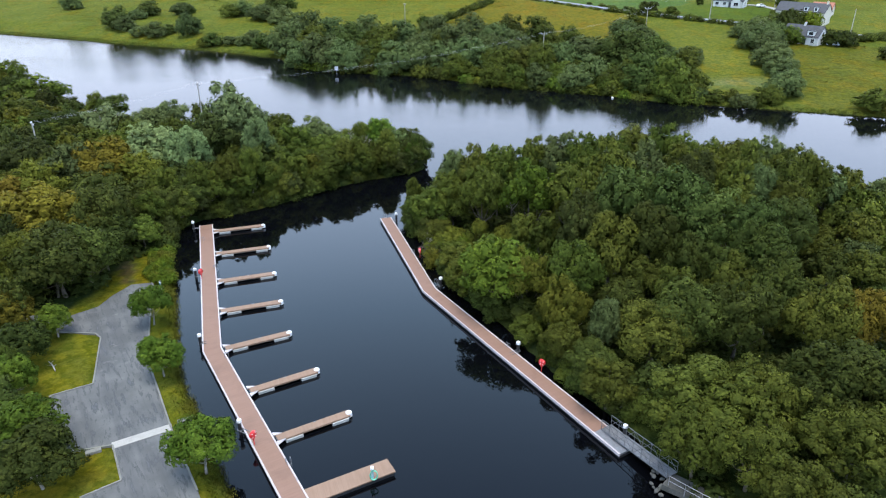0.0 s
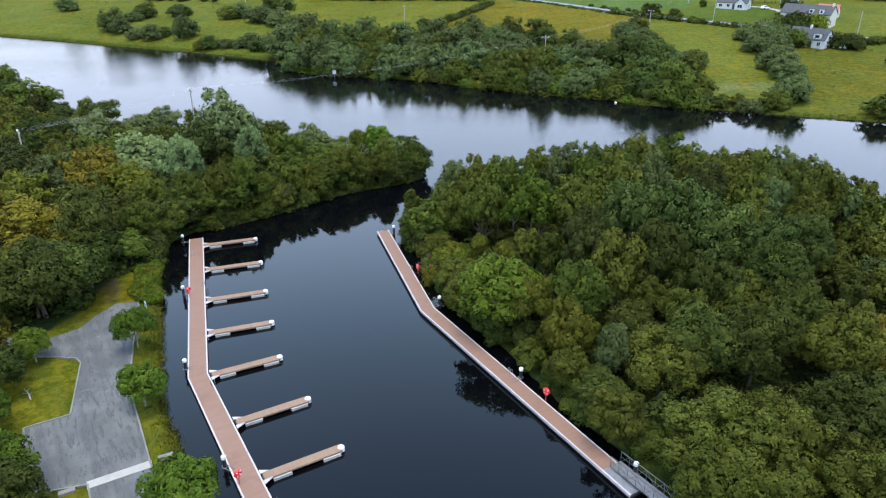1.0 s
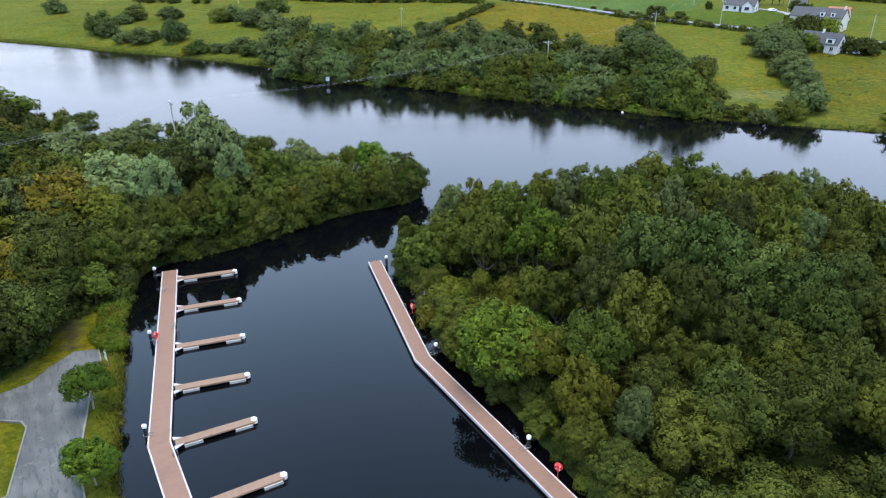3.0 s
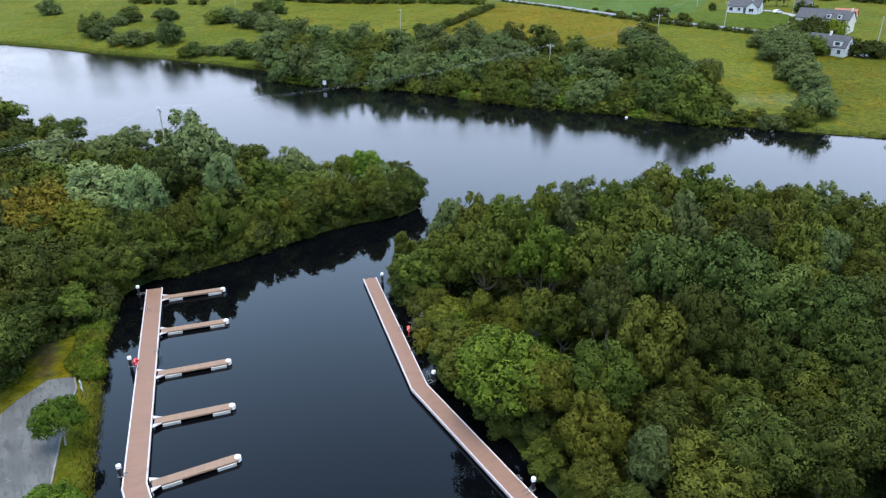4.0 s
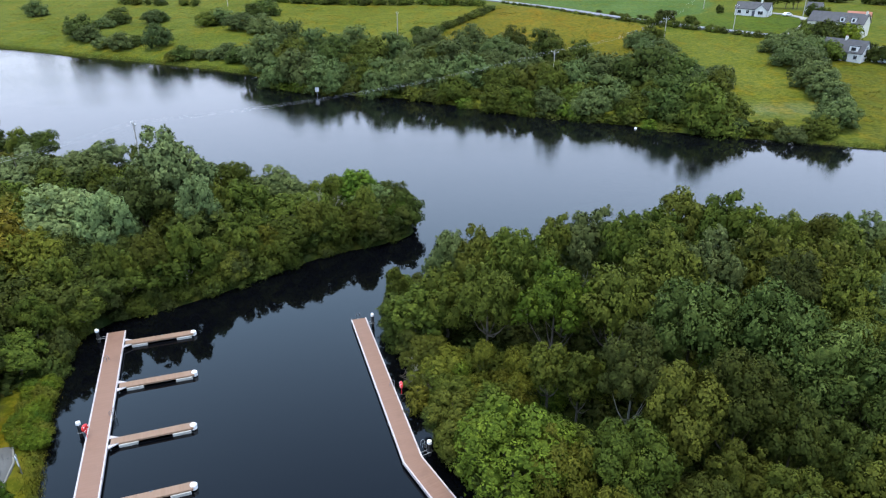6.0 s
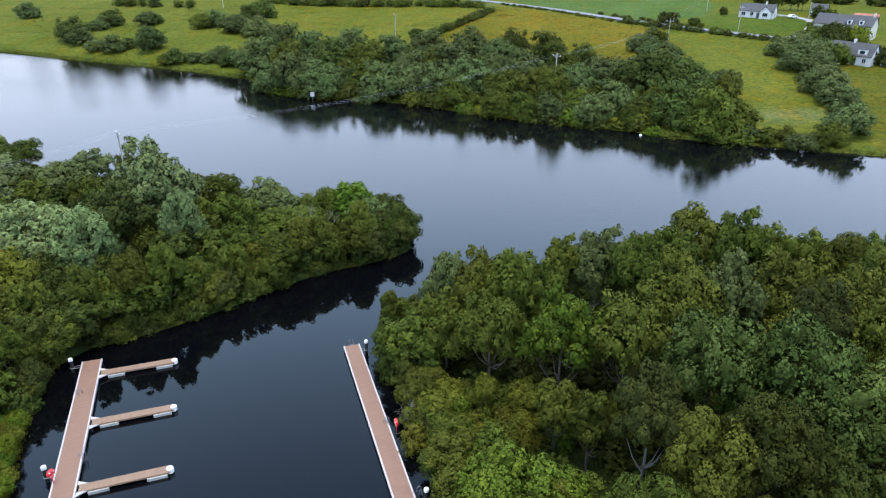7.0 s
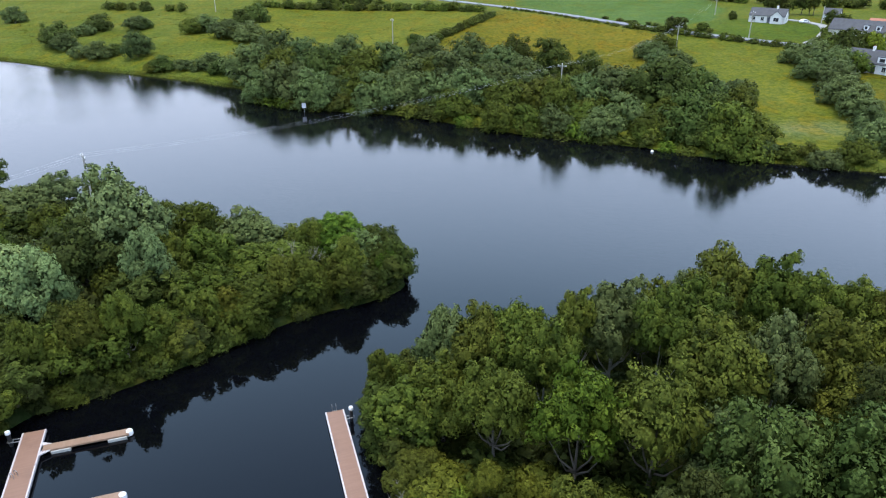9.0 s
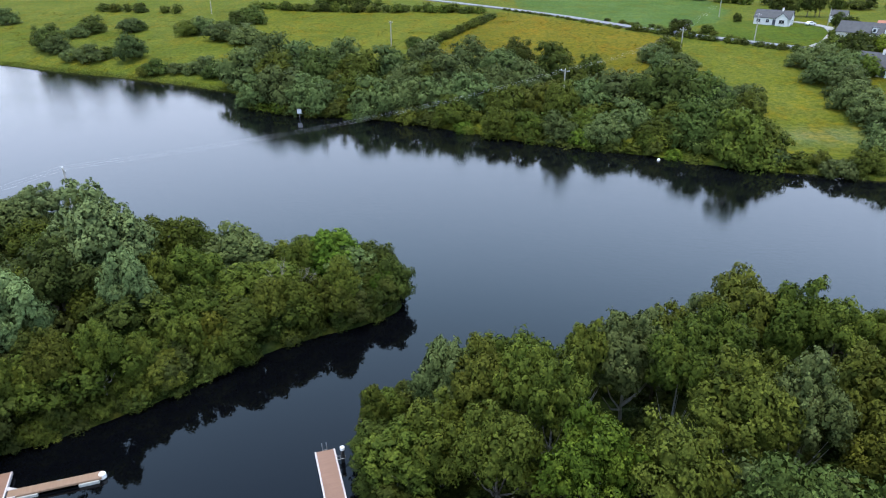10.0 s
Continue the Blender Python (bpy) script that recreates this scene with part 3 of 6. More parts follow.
# leaf, tuft growth, leaves a tuft
LEAF_SIZE = {"park": (0.1, 1.0, 26), "close": (0.108, 0.9, 24), "near": (0.124, 0.98, 22), "mid": (0.15, 1.1, 18), "fill": (0.21, 1.6, 11), "far": (0.3, 2.0, 12), "belt": (0.19, 1.6, 20), "hedge": (0.42, 2.7, 8)}
WORDS = {"mid": "fresh green", "dark": "dark green", "olive": "olive green", "bright": "bright green", "yellow": "yellowish green", "pale": "silvery green",
         "brown": "dull brownish green", "gold": "golden brown", "fresh": "fresh light green", "blue": "bluish green", "sallow_haze": "greyish green", "alder": "hazy dull green"}
TEMPLATES, SHAPES = {}, {}
tree_rng = random.Random(11)


WOODS, ARRAYS = {}, {}


def mesh_arrays(me):
    co = np.empty(len(me.vertices) * 3)
    me.vertices.foreach_get("co", co)
    me.calc_loop_triangles()
    tri = np.empty(len(me.loop_triangles) * 3, np.int32)
    me.loop_triangles.foreach_get("vertices", tri)
    nor = NORMALS.get(me.name)
    if nor is None:
        nor = np.array([v.normal[:] for v in me.vertices])
    return co.reshape(-1, 3), tri.reshape(-1, 3), nor, SPRAYS.get(me.name, np.full(len(nor), 0.5))


def shape_of(form, span, variant, tint):
    R, H, base = FORMS[form][:3]
    low = form in ("shrub", "bush", "thicket")
    shape = (form, span, variant)
    if shape not in SHAPES:
        SHAPES[shape] = (crown_mesh("crown", 100 + 7 * variant + len(form), form, span, LEAF[tint]),
                         trunk_mesh("trunk", 31 + variant, H, base, R, 0.06 if low else 0.11 if form == "park" else 0.2, PALE_BARK if form in ("feather", "park") else BARK))
    return SHAPES[shape]


def fit_crown(form, height, reach):
    """How a crown of that form is scaled, and how far it is lifted, for a tree of that height and reach."""
    R, H = FORMS[form][:2]
    sx = reach / R
    sz = min(max(height / H, 0.7 * sx), 1.22 * sx)
    return sx, sz, height - H * sz


def plant_wood(wood, x, y, top, reach, form="clumpy", tint="mid", span="far", z=None):
    """The same tree, but joined into one wide wood that nobody could count."""
    R, H = FORMS[form][:2]
    foot = ground_at(x, y) if z is None else z
    crown, trunk = shape_of(form, span, tree_rng.randrange(3), tint)
    sx, sz, lift = fit_crown(form, max(top - foot, 0.8), reach)
    turn = Matrix.Rotation(tree_rng.uniform(0, 6.28), 3, "Z")
    bag = WOODS.setdefault(wood, {"v": [], "f": [], "m": [], "t": [], "s": [], "p": [], "n": 0})
    tone = tree_rng.random()
    for me, slot in ((crown, list(LEAF).index(tint)), (trunk, len(LEAF))):
        if me is trunk and form in ("shrub", "bush", "thicket"):
            continue
        m = np.array(turn @ Matrix.Diagonal((sx, sx, sz if me is crown else (sz * H + lift) / H)))
        up_by = lift if me is crown else 0.0
        if me.name not in ARRAYS:
            ARRAYS[me.name] = mesh_arrays(me)
        co, tri, nor, spray = ARRAYS[me.name]
        bag["p"].append(spray)
        bag["s"].append(nor @ np.linalg.inv(m))
        bag["v"].append(co @ m.T + np.array([x, y, foot + up_by]))
        bag["f"].append(tri + bag["n"])
        bag["m"].append(np.full(len(tri), slot, np.int32))
        bag["t"].append(np.full(len(co), tone))
        bag["n"] += len(co)


def raise_wood(wood, label, category):
    bag = WOODS[wood]
    me = bpy.data.meshes.new(wood)
    v, f = np.concatenate(bag["v"]), np.concatenate(bag["f"])
    me.vertices.add(len(v))
    me.vertices.foreach_set("co", v.ravel())
    me.loops.add(len(f) * 3)
    me.loops.foreach_set("vertex_index", f.ravel().astype(np.int32))
    me.polygons.add(len(f))
    me.polygons.foreach_set("loop_start", np.arange(len(f), dtype=np.int32) * 3)
    for tint in LEAF:
        me.materials.append(LEAF[tint])
    me.materials.append(BARK)
    me.polygons.foreach_set("material_index", np.concatenate(bag["m"]))
    layer = me.attributes.new("tone", "FLOAT", "POINT")
    layer.data.foreach_set("value", np.concatenate(bag["t"]))
    me.update(calc_edges=True)
    shade(me, np.concatenate(bag["s"]), np.concatenate(bag["p"]))
    return tagged(new(wood, me), label, category, kind="stuff")


def plant(x, y, top, reach, form="broad", tint="mid", span="near", group="woodland trees", z=None):
    """One tree with its foot on the ground at (x, y), its top that many metres over the water."""
    R, H = FORMS[form][:2]
    foot = ground_at(x, y) if z is None else z
    variant = tree_rng.randrange(3)
    key = (form, tint, span, variant)
    m = Matrix.Translation((x, y, foot)) @ Matrix.Rotation(tree_rng.uniform(0, 6.28), 4, "Z")
    sx, sz, lift = fit_crown(form, max(top - foot, 0.8), reach)
    a, b = sx * tree_rng.uniform(0.92, 1.08), sx * tree_rng.uniform(0.92, 1.08)
    fits = {"crown": Matrix.Translation((0, 0, lift)) @ Matrix.Diagonal((a, b, sz, 1)), "trunk": Matrix.Diagonal((sx, sx, (sz * H + lift) / H, 1))}
    if key in TEMPLATES:
        ob = copy_thing(TEMPLATES[key], m)
        for child in ob.children:
            child.matrix_basis = fits[child.name.split(".")[0]]
        return ob
    low = form in ("shrub", "bush", "thicket")
    crown, trunk = shape_of(form, span, variant, tint)
    kind = "shrub" if low else ("willow_tree" if form == "feather" else "tree")
    what = {"broad": "broad-crowned tree", "clumpy": "bushy broadleaf tree", "tall": "tall slender tree", "feather": "feathery willow tree",
            "shrub": "low bushy shrub", "bush": "rounded bushy shrub", "park": "round-crowned young tree"}[form]
    where = {"belt": "beyond the river", "park": "beside the car park", "near": "beside the cove", "close": "beside the cove", "mid": "in the waterside wood", "fill": "in the waterside wood", "far": "beyond the river", "hedge": "beyond the river"}[span]
    ob = thing(kind, "%s %s growing %s" % (WORDS[tint], what, where), "shrub" if low else "tree", group)
    for name, me in (("trunk", trunk), ("crown", crown)):
        child = new(name, me)
        child.parent = ob
        child.matrix_basis = fits[name]
        if name == "crown":
            child.material_slots[0].link = "OBJECT"
            child.material_slots[0].material = LEAF[tint]
    ob.matrix_basis = m
    TEMPLATES[key] = ob
    return ob


def scatter(poly, spacing, count, seed, taken, keep_out=()):
    """Evenly loose places inside an outline, clear of those taken."""
    rng = random.Random(seed)
    xs, ys = [p[0] for p in poly], [p[1] for p in poly]
    cand = np.array([(rng.uniform(min(xs), max(xs)), rng.uniform(min(ys), max(ys))) for _ in range(count)])
    ok = inside(cand[:, 0], cand[:, 1], list(poly))
    for other in keep_out:
        ok &= ~inside(cand[:, 0], cand[:, 1], list(other))
    got, near = [], list(taken)
    for x, y in cand[ok]:
        if all((x - a) ** 2 + (y - b) ** 2 > spacing * spacing for a, b in near):
            near.append((x, y))
            got.append((x, y))
    return got


def canopy(known, x, y):
    """The canopy's height at a place, from the trees known round it."""
    w = s = 0.0
    for a, b, h in known:
        k = 1.0 / ((x - a) ** 2 + (y - b) ** 2 + 4.0) ** 1.5
        w, s = w + k, s + k * h
    return s / w


def under(line, x, y, z, fall):
    """The most that a tree may stand over the water behind a skyline of height z, which falls away behind it."""
    return z + fall * (float(np.interp(x, [p[0] for p in line], [p[1] for p in line])) - y)


EAST_SKYLINE = [(-2, 107), (0.5, 107.8), (9, 110.9), (12.7, 108.5), (20, 114.3), (25.6, 117.3), (35, 122), (42, 119.3), (48, 116), (58, 111), (70, 105), (90, 95)]
WEST_SKYLINE = [(-130, 206), (-109, 182), (-88, 160), (-69, 150), (-57.7, 153), (-47.5, 148.4), (-38, 144), (-32, 142), (-26, 140), (-18, 141), (-12, 136), (-5.6, 131), (-2, 125)]
# wood on the east side of the cove: place, top, reach, form, tint
EAST_A = [
    (-1.7, 97.9, 7.6, 3.4, "feather", "mid"), (-5.2, 104.4, 6.8, 1.3, "tall", "mid"), (1.5, 104.7, 11.1, 2.8, "feather", "sallow_haze"), (4.9, 102.6, 12.5, 2.7, "feather", "olive"),
    (8.3, 101.5, 13.5, 2.8, "clumpy", "mid"), (1.2, 98.7, 9.7, 3.3, "clumpy", "mid"), (5.8, 94.6, 12.2, 3.1, "clumpy", "olive"), (10.4, 99.2, 13.2, 2.4, "feather", "mid"),
    (12.0, 91.1, 14.1, 3.4, "broad", "fresh"), (13.9, 104.3, 13.7, 2.1, "feather", "mid"), (18.3, 105.9, 13.7, 3.1, "feather", "sallow_haze"), (18.3, 90.8, 14.6, 3.5, "broad", "olive"),
    (21.5, 101.8, 14.6, 2.3, "feather", "mid"), (26.7, 107.2, 13.5, 2.7, "clumpy", "mid"), (33.1, 116.5, 12.7, 3.9, "clumpy", "olive"), (36.5, 112.3, 13.5, 3.3, "feather", "mid")]
EAST_B = [
    (39.4, 109.7, 13.2, 2.7, "clumpy", "mid"), (24.7, 96.0, 15.2, 3.3, "feather", "olive"), (29.9, 96.6, 14.7, 2.9, "feather", "sallow_haze"), (24.2, 84.6, 15.6, 4.2, "broad", "blue"),
    (37.1, 100.9, 13.3, 3.5, "feather", "olive"), (30.6, 82.6, 16.0, 4.2, "broad", "blue"), (34.7, 89.0, 15.8, 2.1, "feather", "brown"), (44.7, 110.1, 12.1, 2.6, "clumpy", "mid"),
    (48.0, 109.4, 12.2, 2.8, "clumpy", "olive"), (39.0, 91.4, 15.7, 2.9, "feather", "olive"), (50.9, 108.7, 12.4, 2.3, "clumpy", "mid"), (46.9, 100.1, 13.4, 3.4, "feather", "olive"),
    (53.6, 107.2, 12.7, 2.7, "feather", "sallow_haze"), (39.3, 87.6, 15.2, 2.9, "feather", "mid"), (42.3, 87.4, 14.6, 2.0, "feather", "sallow_haze"), (47.1, 90.7, 14.0, 3.2, "feather", "olive")]
EAST_C = [
    (55.1, 103.3, 12.9, 3.1, "clumpy", "mid"), (53.8, 97.1, 13.3, 3.3, "feather", "olive"), (45.7, 84.4, 13.7, 2.4, "clumpy", "olive"), (33.7, 79.9, 14.2, 3.8, "broad", "blue"),
    (38.2, 82.3, 14.1, 2.5, "broad", "olive"), (38.3, 77.4, 13.6, 3.7, "broad", "blue"), (43.2, 79.5, 13.3, 3.1, "broad", "blue"), (20.7, 75.9, 12.9, 3.1, "tall", "olive"),
    (24.9, 75.8, 14.0, 3.0, "broad", "dark"), (17.5, 80.0, 12.9, 2.6, "feather", "brown"), (13.5, 82.8, 8.8, 1.8, "tall", "olive"), (10.9, 84.9, 8.8, 1.8, "tall", "olive"),
    (5.0, 90.0, 5.5, 1.1, "shrub", "yellow"), (9.3, 90.8, 4.5, 1.9, "shrub", "yellow"), (0.5, 91.9, 3.4, 2.5, "shrub", "yellow"), (1.6, 82.0, 5.2, 2.2, "clumpy", "olive")]
EAST_D = [
    (6.9, 73.0, 9.9, 4.6, "broad", "fresh"), (9.9, 70.8, 9.8, 2.7, "broad", "yellow"), (15.1, 70.2, 11.2, 3.2, "broad", "mid"), (13.5, 65.9, 8.4, 2.8, "feather", "yellow"),
    (12.8, 62.2, 5.5, 2.1, "clumpy", "olive"), (17.6, 63.3, 7.2, 1.8, "feather", "sallow_haze"), (23.4, 70.3, 9.0, 2.1, "clumpy", "olive"), (26.5, 67.8, 9.4, 2.6, "clumpy", "olive"),
    (28.9, 73.3, 11.0, 2.8, "broad", "dark"), (32.2, 71.2, 10.4, 2.6, "clumpy", "dark"), (32.9, 68.8, 9.6, 3.2, "feather", "olive"), (26.4, 62.9, 9.6, 3.6, "broad", "dark"),
    (31.5, 62.1, 9.8, 3.5, "broad", "dark"), (36.6, 66.3, 10.6, 2.9, "feather", "dark"), (21.9, 60.7, 8.0, 3.8, "clumpy", "olive"), (37.8, 72.9, 12.5, 3.5, "broad", "dark")]
EAST_E = [
    (20.4, 67.9, 7.6, 2.8, "clumpy", "dark"), (23.6, 48.9, 8.4, 4.4, "clumpy", "olive"), (28.6, 49.1, 8.8, 3.2, "broad", "olive"), (21.4, 44.2, 7.4, 2.6, "clumpy", "olive"),
    (25.4, 42.8, 8.0, 3.0, "broad", "olive"), (36.9, 50.7, 9.4, 4.4, "feather", "dark"), (40.3, 62.3, 9.8, 3.4, "feather", "olive"), (45.2, 62.4, 9.6, 3.3, "clumpy", "gold"),
    (33.7, 43.2, 8.6, 3.6, "clumpy", "olive"), (27.2, 38.3, 7.4, 3.0, "clumpy", "olive"), (16.2, 54.4, 5.6, 2.7, "clumpy", "olive"), (15.4, 58.0, 5.2, 2.5, "clumpy", "dark")]
east = EAST_A + EAST_B + EAST_C + EAST_D + EAST_E
for x, y, h, r, form, tint in east:
    plant(x, y, h, r * 1.08, form, tint, "close" if y < 58 else "near" if y < 82 else "mid", "trees on the east bank")
EAST_WOOD = [(p[0] + 2.6, p[1]) for p in RIGHT_SHORE[1:14]] + [(-3.2, 107), (0.5, 111), (3.5, 115.2), (17, 115.4), (24, 120), (33, 125), (44, 123.5), (62, 113), (84, 102), (84, 36), (23.5, 36)]
CLEARING = [(-2.5, 86), (1, 83.5), (6, 84), (12, 85.5), (13.5, 91), (8, 92.6), (2, 93.5), (-2.5, 92)]
tops = [(x, y, h) for x, y, h, *_ in east if h > 6]
for x, y in scatter(EAST_WOOD, 4.4, 6000, 5, [(a, b) for a, b, _ in tops], (CLEARING,)):
    h = min(canopy(tops, x, y) * tree_rng.uniform(0.45, 0.68) if y < 57 else canopy(tops, x, y) * tree_rng.uniform(0.26, 0.5) if y < 76 else canopy(tops, x, y) * tree_rng.uniform(0.36, 0.62) if y < 88 else canopy(tops, x, y) * tree_rng.uniform(0.55, 0.8), under(EAST_SKYLINE, x, y, 9.0, 0.6) * tree_rng.uniform(0.85, 1.0))
    if h < 2.5:
        continue
    form = tree_rng.choice(["clumpy", "clumpy", "broad", "feather", "feather", "tall"])
    tint = tree_rng.choice(["dark", "mid", "dark", "dark", "olive"] if y < 82 else ["mid", "mid", "olive", "olive", "fresh", "sallow_haze"])
    r = tree_rng.uniform(2.2, 3.2)
    if x > 0.7 * y + 12:
        continue
    if x < 52 and y > 42:
        plant(x, y, h, r, form, tint, "fill", "trees on the east bank")
    else:
        plant_wood("east_wood", x, y, h, r, form, tint, "fill" if 33 < y and x < 57 else "far")
for x, y in scatter(EAST_WOOD, 4.4, 3000, 51, [], (CLEARING,)):
    if x < 0.66 * y + 8 and y > 40:
        h = min(canopy(tops, x, y) * tree_rng.uniform(0.2, 0.36), under(EAST_SKYLINE, x, y, 6.0, 0.4))
        if h > 1.2:
            plant_wood("east_wood", x, y, h, tree_rng.uniform(2.2, 3.2), "thicket", tree_rng.choice(["dark", "dark", "brown"]), "hedge")
for x, y in scatter(CLEARING, 1.5, 900, 53, []):
    plant_wood("east_wood", x, y, tree_rng.uniform(1.6, 3.4), tree_rng.uniform(0.9, 1.7), "thicket", tree_rng.choice(["yellow", "olive", "mid", "yellow", "fresh"]), "far")
raise_wood("east_wood", "dense mixed green broadleaf wood behind the cove", "wood")

# wood on the west side
WEST_A = [
    (-76.9, 148.6, 7.7, 6.0, "feather", "pale"), (-56.7, 108.0, 12.1, 4.6, "clumpy", "gold"), (-53.0, 119.3, 11.7, 4.7, "feather", "pale"), (-46.3, 117.1, 11.5, 3.4, "feather", "pale"),
    (-64.6, 156.3, 7.5, 3.6, "feather", "pale"), (-66.9, 150.0, 7.0, 4.6, "feather", "sallow_haze"), (-41.7, 131.0, 16.0, 5.3, "feather", "pale"), (-34.6, 121.0, 12.5, 2.6, "feather", "pale"),
    (-44.1, 124.4, 12.6, 5.2, "clumpy", "brown"), (-56.3, 153.4, 8.2, 1.9, "clumpy", "dark"), (-36.4, 139.6, 9.3, 3.9, "clumpy", "olive"), (-27.1, 138.3, 8.0, 3.8, "feather", "sallow_haze"),
    (-29.8, 129.5, 9.3, 3.4, "clumpy", "mid"), (-21.6, 128.4, 7.9, 3.9, "clumpy", "mid"), (-17.9, 134.8, 8.4, 2.2, "clumpy", "mid"), (-14.0, 136.5, 8.6, 3.7, "feather", "fresh")]
WEST_B = [
    (-10.4, 135.0, 6.4, 3.6, "feather", "sallow_haze"), (-6.9, 131.6, 5.4, 2.0, "clumpy", "fresh"), (-24.5, 118.0, 6.4, 1.7, "tall", "yellow"), (-28.0, 120.2, 8.0, 3.3, "clumpy", "mid"),
    (-33.8, 119.2, 8.4, 4.3, "clumpy", "dark"), (-37.0, 109.4, 7.6, 4.2, "clumpy", "mid"), (-43.0, 104.1, 7.4, 3.8, "clumpy", "dark"), (-51.2, 106.8, 10.4, 3.9, "clumpy", "yellow"),
    (-46.5, 101.4, 8.2, 3.4, "clumpy", "olive"), (-53.9, 100.1, 10.1, 4.2, "broad", "dark"), (-48.6, 96.8, 8.4, 3.8, "broad", "dark"), (-49.5, 90.3, 10.4, 3.4, "broad", "dark"),
    (-31.6, 113.0, 7.0, 3.0, "clumpy", "mid"), (-28.6, 113.4, 4.6, 2.4, "feather", "olive"), (-85.0, 163.0, 7.8, 2.0, "tall", "mid"), (-81.1, 163.1, 7.8, 3.7, "clumpy", "dark")]
WEST_C = [
    (-18.1, 131.5, 4.0, 3.0, "shrub", "fresh"), (-21.0, 125.4, 4.0, 2.9, "shrub", "mid"), (-57.1, 89.7, 10.1, 5.5, "feather", "gold"), (-66.1, 95.3, 10.2, 4.5, "clumpy", "gold"),
    (-65.0, 101.0, 10.6, 4.2, "clumpy", "yellow"), (-47.0, 87.6, 7.2, 2.8, "clumpy", "dark"), (-43.8, 101.0, 7.7, 3.0, "clumpy", "dark"), (-48.5, 75.6, 9.5, 4.5, "broad", "dark"),
    (-46.5, 78.6, 9.3, 3.6, "broad", "dark"), (-108.2, 177.5, 9.5, 7.0, "clumpy", "mid"), (-103.7, 159.0, 8.2, 7.1, "clumpy", "olive"), (-62.7, 107.3, 11.3, 4.5, "feather", "sallow_haze"),
    (-74.7, 115.5, 10.3, 4.7, "clumpy", "brown"), (-122.2, 192.9, 10.9, 3.8, "clumpy", "mid"), (-85.5, 147.7, 7.8, 5.2, "clumpy", "dark")]
WEST_D = [
    (-46.6, 83.4, 6.4, 2.8, "clumpy", "dark"), (-44.6, 91, 5.4, 2.6, "clumpy", "mid"), 
    (-49.5, 75.6, 8.6, 3.4, "clumpy", "dark"), (-53.5, 75.4, 9.4, 3.6, "clumpy", "yellow"), (-50.8, 78.6, 9.5, 3.6, "clumpy", "dark")]
west = WEST_A + WEST_B + WEST_C + WEST_D
for x, y, h, r, form, tint in west:
    plant(x, y, h, r * 1.14, form, tint, "mid", "trees on the west bank")
WEST_WOOD = [(-45, 93), (-44.4, 99.5), (-42, 105), (-36.5, 107.4), (-30.6, 111.8), (-24, 118.4), (-19, 123), (-14, 126), (-8, 129), (-4.6, 131.5), (-6.6, 135), (-12, 139), (-19, 143),
             (-27, 143), (-42, 147.5), (-53, 151.5), (-62, 158), (-78, 163), (-94, 174), (-114, 187), (-140, 212), (-150, 205), (-110, 66), (-62, 62), (-49, 62), (-50, 73), (-46, 80)]
tops = [(x, y, h) for x, y, h, *_ in west if h > 5]
tops += [(-85, 155, 7.5), (-110, 178, 9.5), (-135, 205, 12.5), (-100, 130, 11), (-80, 95, 11.5), (-66, 148, 7), (-95, 160, 8)]
for x, y in scatter(WEST_WOOD, 4.6, 8000, 8, [(a, b) for a, b, *_ in west], (CAR_PARK,)):
    h = min(canopy(tops, x, y) * tree_rng.uniform(0.6, 0.9), under(WEST_SKYLINE, x, y, 6.4, 0.42) * tree_rng.uniform(0.85, 1.05))
    if h < 2.2:
        continue
    tint = tree_rng.choice(["mid", "dark", "dark", "dark", "brown", "dark"] if y < 118 else ["mid", "brown", "dark", "olive", "mid", "dark"])
    if x < -62 and tree_rng.random() < 0.25:
        tint = "yellow"
    if x < -0.7 * y - 10:
        continue
    r, form = tree_rng.uniform(2.3, 3.3), tree_rng.choice(["clumpy", "clumpy", "broad", "feather"])
    if x > -57:
        plant(x, y, h, r, form, tint, "fill", "trees on the west bank")
    else:
        plant_wood("west_wood", x, y, h, r, form, tint, "fill" if x > -60 and y < 165 else "far")
for x, y in scatter(WEST_WOOD, 4.6, 5000, 52, [], (CAR_PARK,)):
    if x > -0.66 * y - 8 and x > -75:
        h = min(canopy(tops, x, y) * tree_rng.uniform(0.32, 0.55), under(WEST_SKYLINE, x, y, 4.5, 0.3))
        if h > 1.2:
            plant_wood("west_wood", x, y, h, tree_rng.uniform(2.2, 3.2), "thicket", tree_rng.choice(["dark", "dark", "brown"]), "hedge")
raise_wood("west_wood", "dense mixed green and yellowish wood along the river bank", "wood")

# taller trees close to the cove's west bank
for k, ((a, b), (c, d)) in enumerate(zip(LEFT_SHORE[9:17], LEFT_SHORE[10:18])):
    for q in (0.2, 0.7):
        length = math.hypot(c - a, d - b)
        o = tree_rng.uniform(2.0, 3.4)
        x, y = a + (c - a) * q - (d - b) / length * o, b + (d - b) * q + (c - a) / length * o
        plant(x, y, tree_rng.uniform(5.0, 10.2), tree_rng.uniform(1.5, 2.4), tree_rng.choice(["clumpy", "feather", "tall", "tall"]), tree_rng.choice(["mid", "dark", "olive", "mid"]), "mid", "trees on the west bank")

